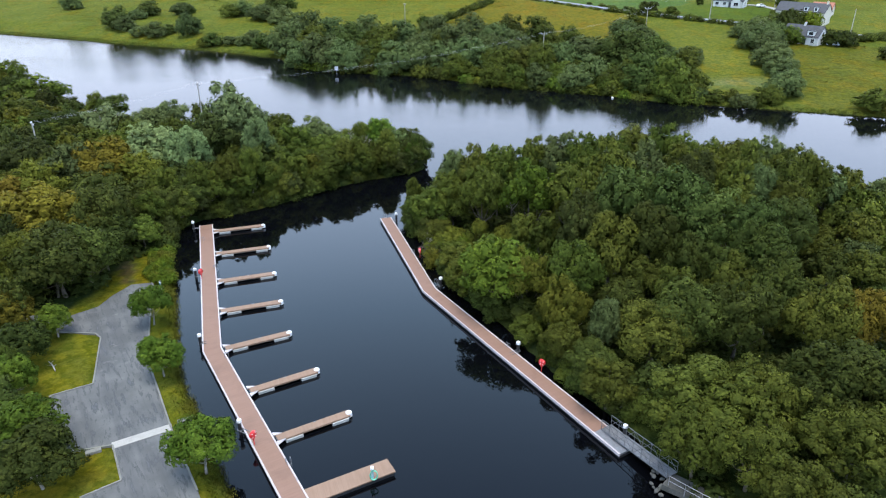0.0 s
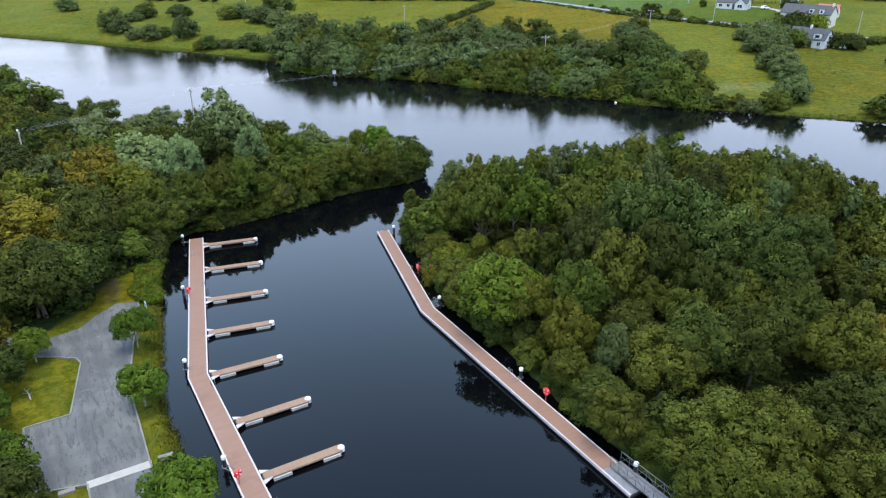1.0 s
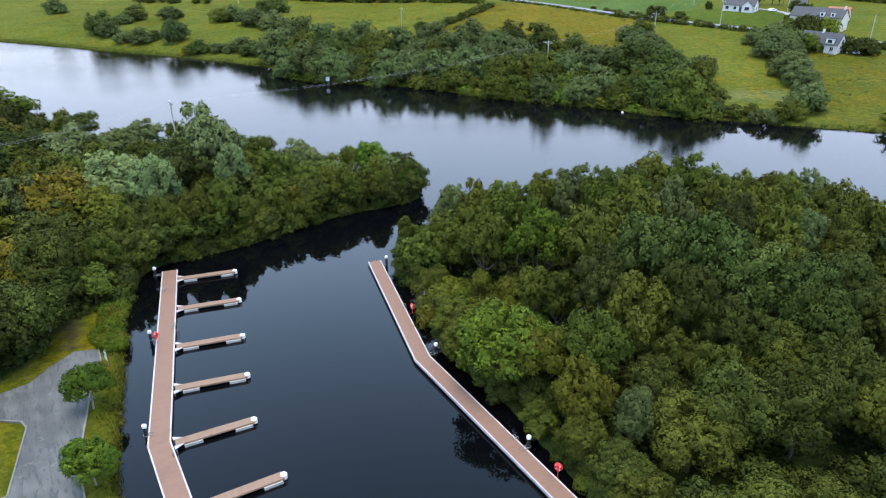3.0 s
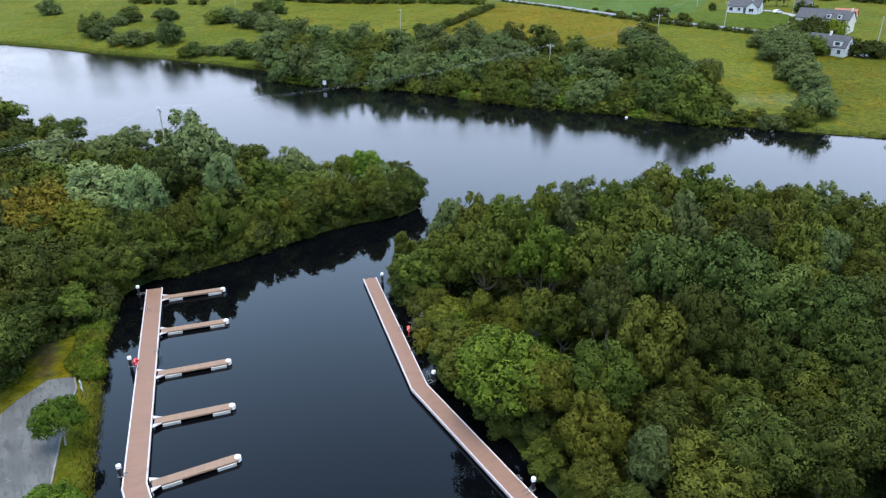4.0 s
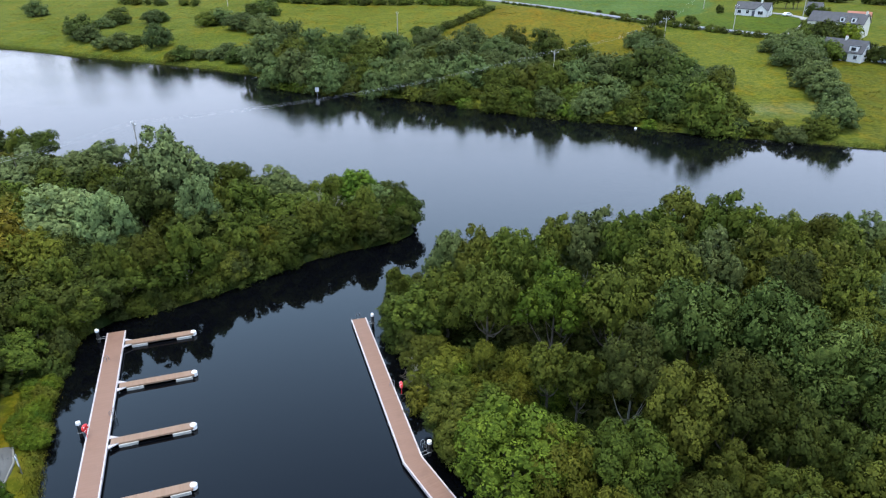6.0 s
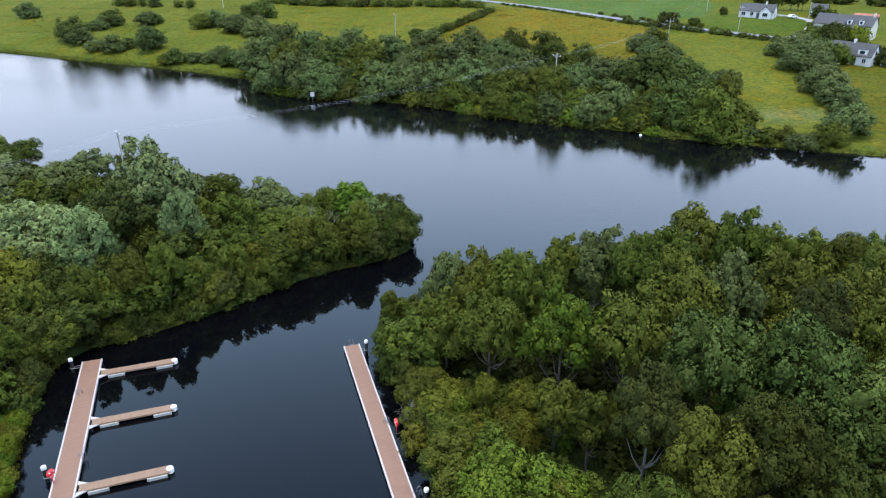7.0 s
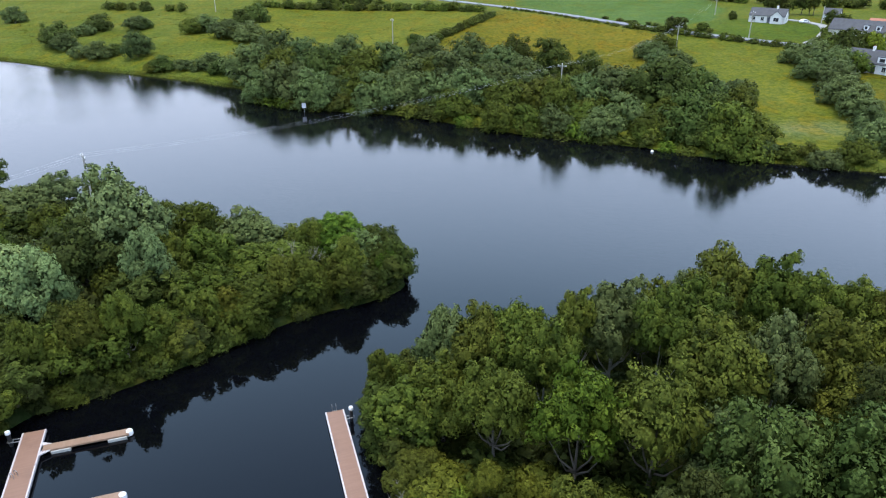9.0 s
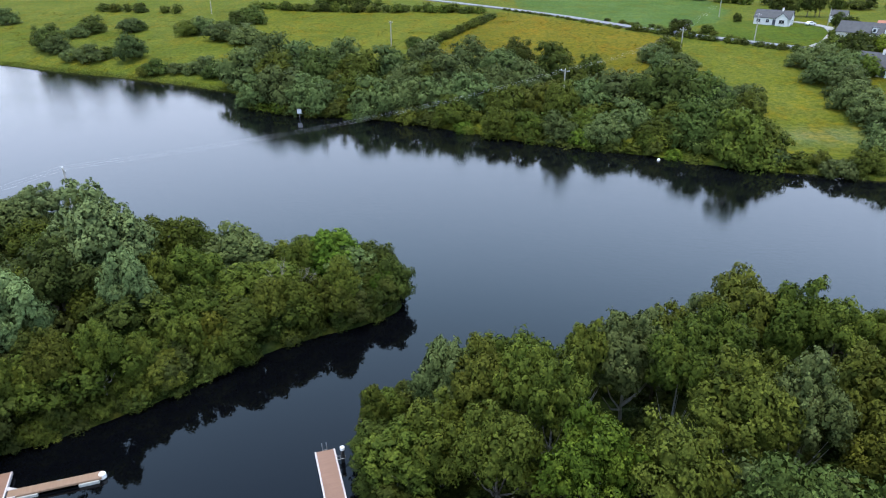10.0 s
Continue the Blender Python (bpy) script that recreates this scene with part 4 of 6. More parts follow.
# young trees round the car park
for x, y, h, r, tint in ((-20.5, 44.6, 6.2, 2.7, "fresh"), (-29.5, 58.7, 5.4, 2.3, "fresh"), (-34.6, 69.0, 5.8, 2.2, "fresh"), (-36.4, 46.2, 6.6, 3.3, "fresh"), (-33.6, 42.6, 6.4, 3.2, "dark"), (-44.6, 66.2, 4.6, 2.1, "fresh"),
                         (-45.0, 60.4, 5.8, 2.9, "dark"), (-42.4, 54.4, 5.6, 2.4, "fresh"), (-49.3, 66.0, 6.5, 2.7, "gold"), (-45.2, 56.6, 5.4, 2.3, "mid"), (-41.0, 49.4, 6.0, 2.8, "dark")):
    plant(x, y, h, r, "park", tint, "park", "young trees round the car park")

# shrubs that hang over the water's edge
for line, step, tints, off, lo, hi, span in ((RIGHT_SHORE[2:], 2.0, ("olive", "dark", "mid", "dark"), 0.9, 2.2, 4.4, "near"),
                                             (LEFT_SHORE[9:] + LEFT_RIVER[:3], 2.9, ("dark", "dark", "mid", "brown", "olive"), -1.0, 1.8, 7.0, "mid")):
    carry = 0.0
    for (a, b), (c, d) in zip(line, line[1:]):
        length = math.hypot(c - a, d - b)
        while carry < length:
            k = carry / length
            nx, ny = (d - b) / length, -(c - a) / length
            o = off + tree_rng.uniform(-0.4, 1.8) * (1 if off > 0 else -1)
            x, y = a + (c - a) * k + nx * o, b + (d - b) * k + ny * o
            top = tree_rng.uniform(lo, hi)
            plant(x, y, top, 0.9 + top * tree_rng.uniform(0.3, 0.42), tree_rng.choice(["bush", "tall", "clumpy", "feather"]) if top > 3.4 else "bush", tree_rng.choice(tints), span, "shrubs on the water's edge", z=0.15)
            carry += step * tree_rng.uniform(0.7, 1.3)
        carry -= length

# low scrub along the cove's west edge
line = LEFT_SHORE[8:] + LEFT_RIVER[:4]
for (a, b), (c, d) in zip(line, line[1:]):
    length = math.hypot(c - a, d - b)
    for k in range(int(length / 0.9)):
        q = tree_rng.random()
        o = tree_rng.uniform(0.0, 1.7)
        plant_wood("bank_scrub", a + (c - a) * q - (d - b) / length * o, b + (d - b) * q + (c - a) / length * o, tree_rng.uniform(0.9, 2.4), tree_rng.uniform(0.8, 1.5), "thicket",
                   tree_rng.choice(["brown", "olive", "dark", "dark"]), "hedge", z=0.1)
raise_wood("bank_scrub", "low tangled green scrub along the water's edge", "scrub")

# tall yellowish herbs between the car park and the cove
HERBS = [(-40.4, 80.8), (-42.4, 88.6), (-40.8, 90.2), (-38.6, 84.6), (-36.3, 79.6), (-38, 79.6)]
for x, y in scatter(HERBS, 0.85, 1600, 61, []):
    plant_wood("bank_herbs", x, y, 0.7 + tree_rng.uniform(0.7, 1.5), tree_rng.uniform(0.7, 1.15), "thicket", tree_rng.choice(["bright", "yellow", "bright", "yellow", "fresh"]), "fill", z=0.6)
raise_wood("bank_herbs", "dense yellowish green herbs on the cove bank", "scrub")

# trees across the river: place, height, reach, tint; the greyer tints carry distance haze
FAR_EDGE_A = [
    (-51, 241, 9.7, 5.1, "alder"), (-44, 241, 14.3, 7.5, "alder"), (-35, 234, 11.6, 6.1, "alder"), (-30, 239, 9.3, 4.9, "alder"), (-25, 240, 10.6, 5.6, "mid"), (-17, 230, 11.8, 6.2, "alder"),
    (-9, 231, 11.2, 5.9, "sallow_haze"), (-1, 230, 11.2, 5.9, "sallow_haze"), (3, 221, 8.4, 4.4, "mid"), (8, 230, 12.3, 6.5, "alder"), (14, 211, 8.0, 4.2, "mid"), (16, 224, 10.3, 5.4, "olive"),
    (21, 209, 7.4, 3.9, "mid"), (28, 207, 7.9, 4.1, "alder"), (28, 226, 11.6, 6.1, "olive"), (34, 209, 8.0, 4.2, "mid"), (38, 204, 8.8, 4.6, "alder"), (38, 229, 10.7, 5.6, "alder")]
FAR_EDGE_B = [
    (45, 211, 9.3, 4.9, "alder"), (50, 202, 8.4, 4.4, "olive"), (46, 199, 4.6, 2.4, "mid"), (57, 218, 5.8, 3.0, "olive"), (57, 200, 12.0, 6.3, "blue"), (63, 191, 13.1, 6.9, "mid"),
    (74, 214, 9.9, 5.2, "olive"), (69, 192, 9.3, 4.9, "mid"), (62, 189, 6.0, 3.2, "mid"), (70, 188, 5.1, 2.7, "alder")]
FAR_BODY_A = [
    (-61, 267, 13.8, 7.3, "alder"), (-58, 291, 13.5, 7.1, "alder"), (-51, 267, 12.2, 6.4, "olive"), (-46, 279, 12.8, 6.7, "alder"), (-37, 266, 12.0, 6.3, "blue"), (-33, 287, 11.5, 6.1, "sallow_haze"),
    (-25, 267, 10.5, 5.6, "olive"), (-17, 273, 10.8, 5.7, "alder"), (-10, 253, 9.9, 5.2, "alder"), (-4, 274, 12.2, 6.4, "sallow_haze"), (-4, 256, 10.0, 5.3, "olive"), (3, 252, 12.4, 6.5, "alder"),
    (9, 276, 12.3, 6.5, "alder"), (15, 247, 10.9, 5.7, "sallow_haze"), (19, 271, 10.0, 5.3, "alder"), (25, 280, 10.4, 5.5, "dark"), (24, 246, 10.8, 5.7, "alder"), (34, 267, 12.0, 6.3, "dark")]
FAR_BODY_B = [
    (45, 263, 8.4, 4.4, "dark"), (37, 245, 9.6, 5.1, "olive"), (46, 235, 11.7, 6.2, "alder"), (53, 237, 10.7, 5.6, "alder"), (58, 229, 14.0, 7.3, "blue"), (67, 231, 11.9, 6.2, "blue"),
    (71, 228, 8.7, 4.6, "alder"), (80, 232, 7.1, 3.7, "alder"), (68, 215, 8.1, 4.3, "blue")]
FIELD_STRIP = [
    (69, 280, 9.2, 4.9, "alder"), (77, 292, 8.1, 4.3, "olive"), (72, 261, 9.3, 4.9, "alder"), (68, 267, 8.0, 4.2, "alder")]
LANE_HEDGE = [
    (112, 270, 7.9, 4.1, "alder"), (115, 266, 10.9, 5.8, "sallow_haze"), (110, 250, 11.0, 5.8, "sallow_haze"), (109, 237, 11.1, 5.8, "sallow_haze"), (116, 254, 11.3, 5.9, "sallow_haze"), (105, 225, 10.5, 5.5, "sallow_haze"),
    (103, 215, 9.4, 5.0, "sallow_haze"), (101, 206, 7.8, 4.1, "sallow_haze"), (94, 192, 10.5, 5.5, "alder"), (80, 184, 5.7, 3.0, "sallow_haze"), (79, 189, 4.2, 2.2, "olive"), (86, 186, 5.8, 3.1, "olive"),
    (89, 186, 6.4, 3.3, "olive")]
MEADOW_A = [
    (-150, 322, 15.9, 8.3, "blue"), (-144, 316, 10.6, 5.6, "alder"), (-147, 352, 11.8, 6.2, "blue"), (-149, 343, 8.4, 4.4, "alder"), (-125, 302, 10.8, 5.7, "alder"), (-133, 305, 8.3, 4.4, "alder"),
    (-120, 306, 6.3, 3.3, "blue"), (-110, 301, 17.0, 5.4, "alder"), (-131, 353, 10.5, 5.5, "alder"), (-129, 355, 7.4, 3.9, "blue"), (-95, 284, 8.9, 4.7, "blue"), (-98, 284, 6.5, 3.4, "olive"),
    (-88, 284, 6.4, 3.4, "alder"), (-83, 283, 5.6, 2.9, "alder"), (-103, 342, 10.9, 5.7, "olive"), (-98, 344, 11.8, 6.2, "alder"), (-86, 332, 13.2, 6.9, "alder"), (-78, 283, 9.5, 5.0, "alder")]
MEADOW_B = [
    (-72, 278, 9.2, 4.9, "blue"), (-76, 326, 12.8, 6.7, "sallow_haze"), (-88, 361, 10.3, 5.4, "blue"), (-84, 367, 12.5, 6.6, "blue"), (-199, 379, 12.2, 6.4, "alder"), (-10, 315, 7.6, 4.0, "blue")]
for x, y, h, r, tint in FAR_EDGE_A + FAR_EDGE_B:
    y += 2.0
    foot = max(ground_at(x, y), 0.1)
    plant(x, y, foot + h * 0.8, r * 1.05, "bush", tint, "belt", "trees on the far shore", z=foot)
plant(29, 216.5, 12.4, 4.6, "bush", "olive", "belt", "trees on the far shore")
for x, y, h, r, tint in FAR_BODY_A + FAR_BODY_B:
    plant(x, y, ground_at(x, y) + h * 0.82, r * 1.15, "bush", tint, "belt", "trees on the far shore")
for x, y, h, r, tint in FIELD_STRIP + LANE_HEDGE:
    plant(x, y, ground_at(x, y) + h * 0.7, r * 1.1, "bush", tint, "belt", "hedgerow trees between the fields")
for x, y, h, r, tint in MEADOW_A + MEADOW_B:
    plant(x, y, ground_at(x, y) + h * 0.56, r * 0.95, "bush", tint, "belt", "bushes on the far meadow")
FAR_BELT = [(-55, 247.5), (-42, 237.5), (-27, 235), (-12, 231), (3, 222.5), (18, 213), (34, 206.5), (50, 199.5), (60, 193), (69, 190.5), (73, 207), (66, 219), (54, 231), (42, 244),
            (27, 262), (4, 271), (-14, 276), (-33, 287), (-57, 294), (-68, 290), (-58, 262)]
for x, y in scatter(FAR_BELT, 7.5, 4200, 21, []):
    plant_wood("far_wood", x, y, ground_at(x, y) + tree_rng.uniform(2.5, 4.6), tree_rng.uniform(3.2, 4.6), "thicket", tree_rng.choice(["mid", "mid", "dark", "olive", "blue"]), "far")
line = FAR_SHORE[7:17]
for (a, b), (c, d) in zip(line, line[1:]):
    n = int(math.hypot(c - a, d - b) / 4.2)
    for k in range(n):
        q = (k + tree_rng.random()) / n
        plant_wood("far_wood", a + (c - a) * q, b + (d - b) * q + 0.9, tree_rng.uniform(1.6, 4.4), tree_rng.uniform(2.0, 3.4), "thicket", tree_rng.choice(["mid", "dark", "fresh", "olive"]), "hedge", z=0.0)
raise_wood("far_wood", "dense undergrowth between the trees on the far shore", "wood")

# ---- pontoons ----
def offset_line(line, off):
    """The line moved sideways to its right, with mitred bends."""
    out = []
    for k, p in enumerate(line):
        dirs = []
        if k:
            dirs.append((Vector(p) - Vector(line[k - 1])).normalized())
        if k < len(line) - 1:
            dirs.append((Vector(line[k + 1]) - Vector(p)).normalized())
        n = [Vector((d.y, -d.x)) for d in dirs]
        m = n[0] if len(n) == 1 else (n[0] + n[1]).normalized() / (n[0] + n[1]).normalized().dot(n[0])
        out.append(Vector(p) + m * off)
    return out


def strip(line, a, b, z0, z1, k, gap=0.0):
    """A bar between two offsets of a line, over its k-th stretch."""
    lo, hi = offset_line(line, a), offset_line(line, b)
    return prism([tuple(v) for v in (lo[k], hi[k], hi[k + 1], lo[k + 1])], z0, z1)


def walkway(name, label, line, width, decks, flanks):
    ob = thing(name, label, "pontoon")
    h = width / 2
    for k in range(len(line) - 1):
        part("deck", strip(line, -h + 0.12, h - 0.12, 0.3, 0.5, k), decks[k], ob)
        part("edge_beam", strip(line, h - 0.12, h + 0.02, 0.24, 0.53, k), WHITE, ob, "white painted edge beam")
        part("edge_beam", strip(line, -h - 0.02, -h + 0.12, 0.24, 0.53, k), WHITE, ob, "white painted edge beam")
        part("float", strip(line, -h + 0.06, h - 0.06, -0.15, 0.24, k), DARK_FLOAT, ob, "black float under the deck")
        a, b = Vector(line[k]), Vector(line[k + 1])
        run = (b - a).length
        turn = Matrix.Rotation(math.atan2((b - a).y, (b - a).x), 4, "Z")
        steps = int(run // 3.2)
        for s in range(steps):
            c = a.lerp(b, (s + 0.5) / steps)
            side = Vector((-(b - a).y, (b - a).x)) / run
            for sgn in flanks:
                bm = bmesh.new()
                e = c + side * sgn * (h + 0.02)
                box(bm, Matrix.Translation((e.x, e.y, 0.1)) @ turn, 1.4, 0.12, 0.18, 0.03)
                part("side_float", bm, FLOAT, ob)
            if s % 3 == 1:
                bm = bmesh.new()
                e = c + side * (h - 0.06)
                box(bm, Matrix.Translation((e.x, e.y, 0.56)) @ turn, 0.28, 0.05, 0.05, 0.015)
                box(bm, Matrix.Translation((e.x, e.y, 0.53)) @ turn, 0.1, 0.05, 0.05)
                part("cleat", bm, STEEL, ob)
    return ob


L_END, L_BEND, L_FOOT = (-38.47, 100.06), (-26.15, 64.1), (-9.0, 36.6)
R_END, R_BEND, R_FOOT = (-9.83, 103.3), (-2.0, 78.5), (14.95, 50.75)
walkway("pontoon_walkway", "long floating walkway with pinkish brown deck and white edges", [L_END, L_BEND, L_FOOT], 2.05, [DECK, DECK_B], ())
right_walk = walkway("pontoon_walkway", "bent floating walkway with brown deck moored along the trees", [R_END, R_BEND, R_FOOT], 1.85, [DECK, DECK_B], ())


def finger(base, tip, width=0.84):
    """A narrow mooring finger with gussets, two pairs of floats and a rounded white end."""
    a, b = Vector(base), Vector(tip)
    run = (b - a).length
    ob = thing("mooring_finger", "narrow brown mooring finger with white rounded end", "pontoon", "mooring fingers")
    ob.matrix_basis = Matrix.Translation((a.x, a.y, 0)) @ Matrix.Rotation(math.atan2((b - a).y, (b - a).x), 4, "Z")
    end = run - 0.35
    bm = bmesh.new()
    box(bm, Matrix.Translation((end / 2 + 0.1, 0, 0.43)), end - 0.2, width, 0.1, 0.015)
    part("deck", bm, FINGER_DECK, ob)
    for s in (-1, 1):
        bm = bmesh.new()
        box(bm, Matrix.Translation((end / 2, s * (width / 2 + 0.03), 0.38)), end, 0.06, 0.18, 0.01)
        part("side_rail", bm, FINGER_DECK, ob)
        part("gusset", prism([(0.03, s * width / 2), (1.0, s * width / 2), (0.03, s * (width / 2 + 0.55))][::s], 0.36, 0.47), WHITE, ob, "white triangular gusset")
    for x in (1.75, end - 1.05):
        bm = bmesh.new()
        box(bm, Matrix.Translation((x, 0, 0.08)), 1.7, width + 0.36, 0.44, 0.05)
        part("float", bm, FLOAT, ob, "pale grey float")
    bm = bmesh.new()
    tube(bm, (end + 0.02, 0, 0.1), (end + 0.02, 0, 0.62), 0.33, 0.31, 20)
    bmesh.ops.bevel(bm, geom=[e for e in bm.edges if all(v.co.z > 0.55 for v in e.verts)], offset=0.09, segments=3, affect="EDGES")
    part("end_cap", bm, CAP_WHITE, ob, "white rounded end fender")
    bm = bmesh.new()
    box(bm, Matrix.Translation((run * 0.52, width / 2 - 0.05, 0.53)), 0.28, 0.05, 0.05, 0.015)
    box(bm, Matrix.Translation((run * 0.52, width / 2 - 0.05, 0.5)), 0.1, 0.05, 0.05)
    part("cleat", bm, STEEL, ob)
    bm = bmesh.new()
    box(bm, Matrix.Translation((end / 2, 0, 0.25)), end - 0.3, width * 0.7, 0.22)
    part("frame", bm, DARK_STEEL, ob)
    return ob


for base, tip in (((-36.6, 97.64), (-28.99, 100.28)), ((-33.71, 89.39), (-26.1, 92.03)), ((-30.72, 80.66), (-23.26, 83.29)), ((-27.98, 72.7), (-20.57, 75.38)),
                  ((-24.9, 64.28), (-17.93, 67.94)), ((-20.05, 56.48), (-13.37, 60.44)), ((-15.63, 49.24), (-8.95, 53.24))):
    finger(base, tip)


def jetty(base, tip, width):
    """The wide finger with no float row and no cap."""
    a, b = Vector(base), Vector(tip)
    run = (b - a).length
    ob = thing("mooring_finger", "wide brown mooring finger with plain square end", "pontoon")
    ob.matrix_basis = Matrix.Translation((a.x, a.y, 0)) @ Matrix.Rotation(math.atan2((b - a).y, (b - a).x), 4, "Z")
    bm = bmesh.new()
    box(bm, Matrix.Translation((run / 2, 0, 0.43)), run, width, 0.14, 0.02)
    part("deck", bm, FINGER_DECK, ob)
    bm = bmesh.new()
    box(bm, Matrix.Translation((run / 2, 0, 0.1)), run - 0.2, width - 0.16, 0.5)
    part("float", bm, DARK_FLOAT, ob)
    return ob


jetty((-11.35, 42.0), (-4.5, 45.85), 1.8)


def pile(x, y, ax, ay):
    """A black mooring pile with a white cap, held by a steel hoop from the walkway edge at (ax, ay)."""
    ob = thing("mooring_pile", "black mooring pile with a white cap beside the walkway", "post", "mooring piles", Matrix.Translation((x, y, 0)))
    bm = bmesh.new()
    tube(bm, (0, 0, -1.5), (0, 0, 1.55), 0.17, 0.17, 16)
    part("post", bm, PILE, ob)
    bm = bmesh.new()
    tube(bm, (0, 0, 1.45), (0, 0, 1.72), 0.235, 0.225, 16)
    tube(bm, (0, 0, 1.72), (0, 0, 1.84), 0.225, 0.06, 16)
    part("cap", bm, CAP_WHITE, ob, "white plastic pile cap")
    bm = bmesh.new()
    r = 0.25
    ring = [(math.cos(a * math.pi / 8) * r, math.sin(a * math.pi / 8) * r, 0.55) for a in range(17)]
    for p, q in zip(ring, ring[1:]):
        tube(bm, p, q, 0.04, 0.04, 6)
    d = Vector((ax - x, ay - y))
    n = Vector((-d.y, d.x)).normalized() * 0.22
    for s in (-1, 1):
        tube(bm, (n.x * s, n.y * s, 0.55), (d.x + n.x * s, d.y + n.y * s, 0.5), 0.045, 0.045, 6)
    part("hoop", bm, DARK_STEEL, ob, "galvanised hoop")
    return ob


for x, y, ax, ay in ((-39.9, 98.5, -39.1, 98.8), (-34.0, 82.0, -33.2, 82.2), (-27.85, 65.3, -27.2, 65.6), (-19.15, 50.4, -18.3, 50.0), (-8.0, 102.4, -8.7, 102.2), (-0.5, 79.6, -1.2, 79.2),
                     (8.35, 64.0, 7.5, 63.4), (17.0, 49.9, 16.3, 49.4)):
    pile(x, y, ax, ay)


# ---- hedges, bushes and trees among the fields ----
def hedge(wood, line, step, top, reach, tints, jitter=0.6, form="thicket", span="hedge"):
    for (a, b), (c, d) in zip(line, line[1:]):
        n = max(1, int(math.hypot(c - a, d - b) / step / 1.4))
        for k in range(n):
            q = (k + tree_rng.random() * 0.8) / n
            x, y = a + (c - a) * q + tree_rng.uniform(-jitter, jitter), b + (d - b) * q + tree_rng.uniform(-jitter, jitter)
            s = tree_rng.uniform(0.7, 1.25)
            plant_wood(wood, x, y, ground_at(x, y) + top * s, reach * tree_rng.uniform(0.8, 1.25), form, tree_rng.choice(tints), span)


GREENS = ("mid", "dark", "dark", "olive")
FAR_ROAD = [(-30, 462), (5, 426), (32, 396), (54, 368), (66, 351), (78, 336), (97, 317), (106, 309), (126, 292), (150, 271), (185, 246), (260, 200)]
hedge("field_hedges", [(-9, 300), (-2, 322), (6, 338), (22, 372)], 2.2, 2.6, 2.2, GREENS)
hedge("field_hedges", [(x - 3.2, y - 3.0) for x, y in FAR_ROAD[2:6]], 2.0, 1.0, 1.3, GREENS, 0.4)
hedge("field_hedges", [(x - 3.4, y - 3.2) for x, y in FAR_ROAD[5:11]], 1.8, 2.1, 1.8, GREENS, 0.5)
hedge("field_hedges", [(x + 3.4, y + 3.2) for x, y in FAR_ROAD[4:8]], 3.2, 1.4, 1.5, GREENS, 0.6)
hedge("field_hedges", [(-92, 404), (-60, 405), (-40, 399), (-10, 394), (20, 384)], 2.8, 3.6, 2.8, ("dark", "dark", "mid"), 1.6)
hedge("field_hedges", [(-170, 408), (-140, 402), (-125, 396)], 3.4, 3.4, 2.8, GREENS, 2.0)
hedge("field_hedges", [(134, 258), (146, 256), (160, 262), (176, 268)], 2.6, 2.6, 2.2, GREENS, 1.0)
hedge("field_hedges", [(119, 264), (124, 272), (131, 284), (137, 300), (150, 318), (156, 330)], 2.6, 5.0, 3.2, GREENS, 1.5, "clumpy")
hedge("field_hedges", [(144, 228), (158, 232), (176, 240)], 3.0, 4.6, 3.4, ("dark", "mid"), 2.0)
hedge("field_hedges", [(60, 470), (110, 440), (150, 400), (190, 380), (230, 350)], 4.0, 5.0, 3.6, ("dark", "mid"), 2.0)
raise_wood("field_hedges", "rough green hedges between the farm fields", "hedge")
hedge("conifer_belt", [(140, 356), (148, 360), (156, 360), (166, 356)], 2.0, 8.5, 2.6, ("dark",), 1.0, "tall")
hedge("conifer_belt", [(-62, 410), (-45, 408), (-30, 404)], 3.0, 6.0, 3.0, ("dark", "mid"), 1.2, "clumpy")
raise_wood("conifer_belt", "dark tall shelter trees behind the bungalow", "wood")
for x, y, h, r, form, tint in (
        (90, 322, 6.0, 4.4, "clumpy", "dark"), (148, 321, 6.5, 2.6, "tall", "dark"), (143, 283, 6.8, 4.8, "bush", "bright"), (136, 284, 8.0, 5.0, "bush", "dark"), (124, 258, 6.6, 4.6, "bush", "mid"), (128.5, 270, 7.2, 4.6, "bush", "dark"), (140, 253, 5.6, 5.4, "bush", "dark"), (112, 178, 5.8, 5.2, "clumpy", "olive"), (74, 188.5, 3.0, 3.0, "bush", "olive"),
        (121, 347, 3.4, 1.8, "bush", "dark"), (101, 324, 3.2, 2.6, "bush", "mid")):
    plant(x, y, ground_at(x, y) + h, r, form, tint, "far", "trees round the farm houses")

# ---- far road ----
ROAD_GREY = worn("far_road_asphalt", (0.13, 0.13, 0.14), (0.17, 0.17, 0.18), 0.3, 8.0, 0.85)


def road_strip(name, label, line, width, material):
    lo, hi = offset_line(line, -width / 2), offset_line(line, width / 2)
    verts, faces = [], []
    for a, b in zip(lo, hi):
        z = max(ground_at(*a), ground_at(*b)) + 0.22
        verts += [(a.x, a.y, z), (b.x, b.y, z), (b.x, b.y, z - 0.6), (a.x, a.y, z - 0.6)]
    for k in range(len(line) - 1):
        p, q = 4 * k, 4 * k + 4
        for s in range(4):
            faces.append((p + s, q + s, q + (s + 1) % 4, p + (s + 1) % 4))
    n = len(verts)
    faces += [(0, 1, 2, 3), (n - 1, n - 2, n - 3, n - 4)]
    return tagged(mesh_object(name, verts, faces, [material]), label, "road", kind="structure")


def finer(line, step):
    out = [line[0]]
    for (a, b), (c, d) in zip(line, line[1:]):
        n = max(1, int(math.hypot(c - a, d - b) / step))
        out += [(a + (c - a) * k / n, b + (d - b) * k / n) for k in range(1, n + 1)]
    return out


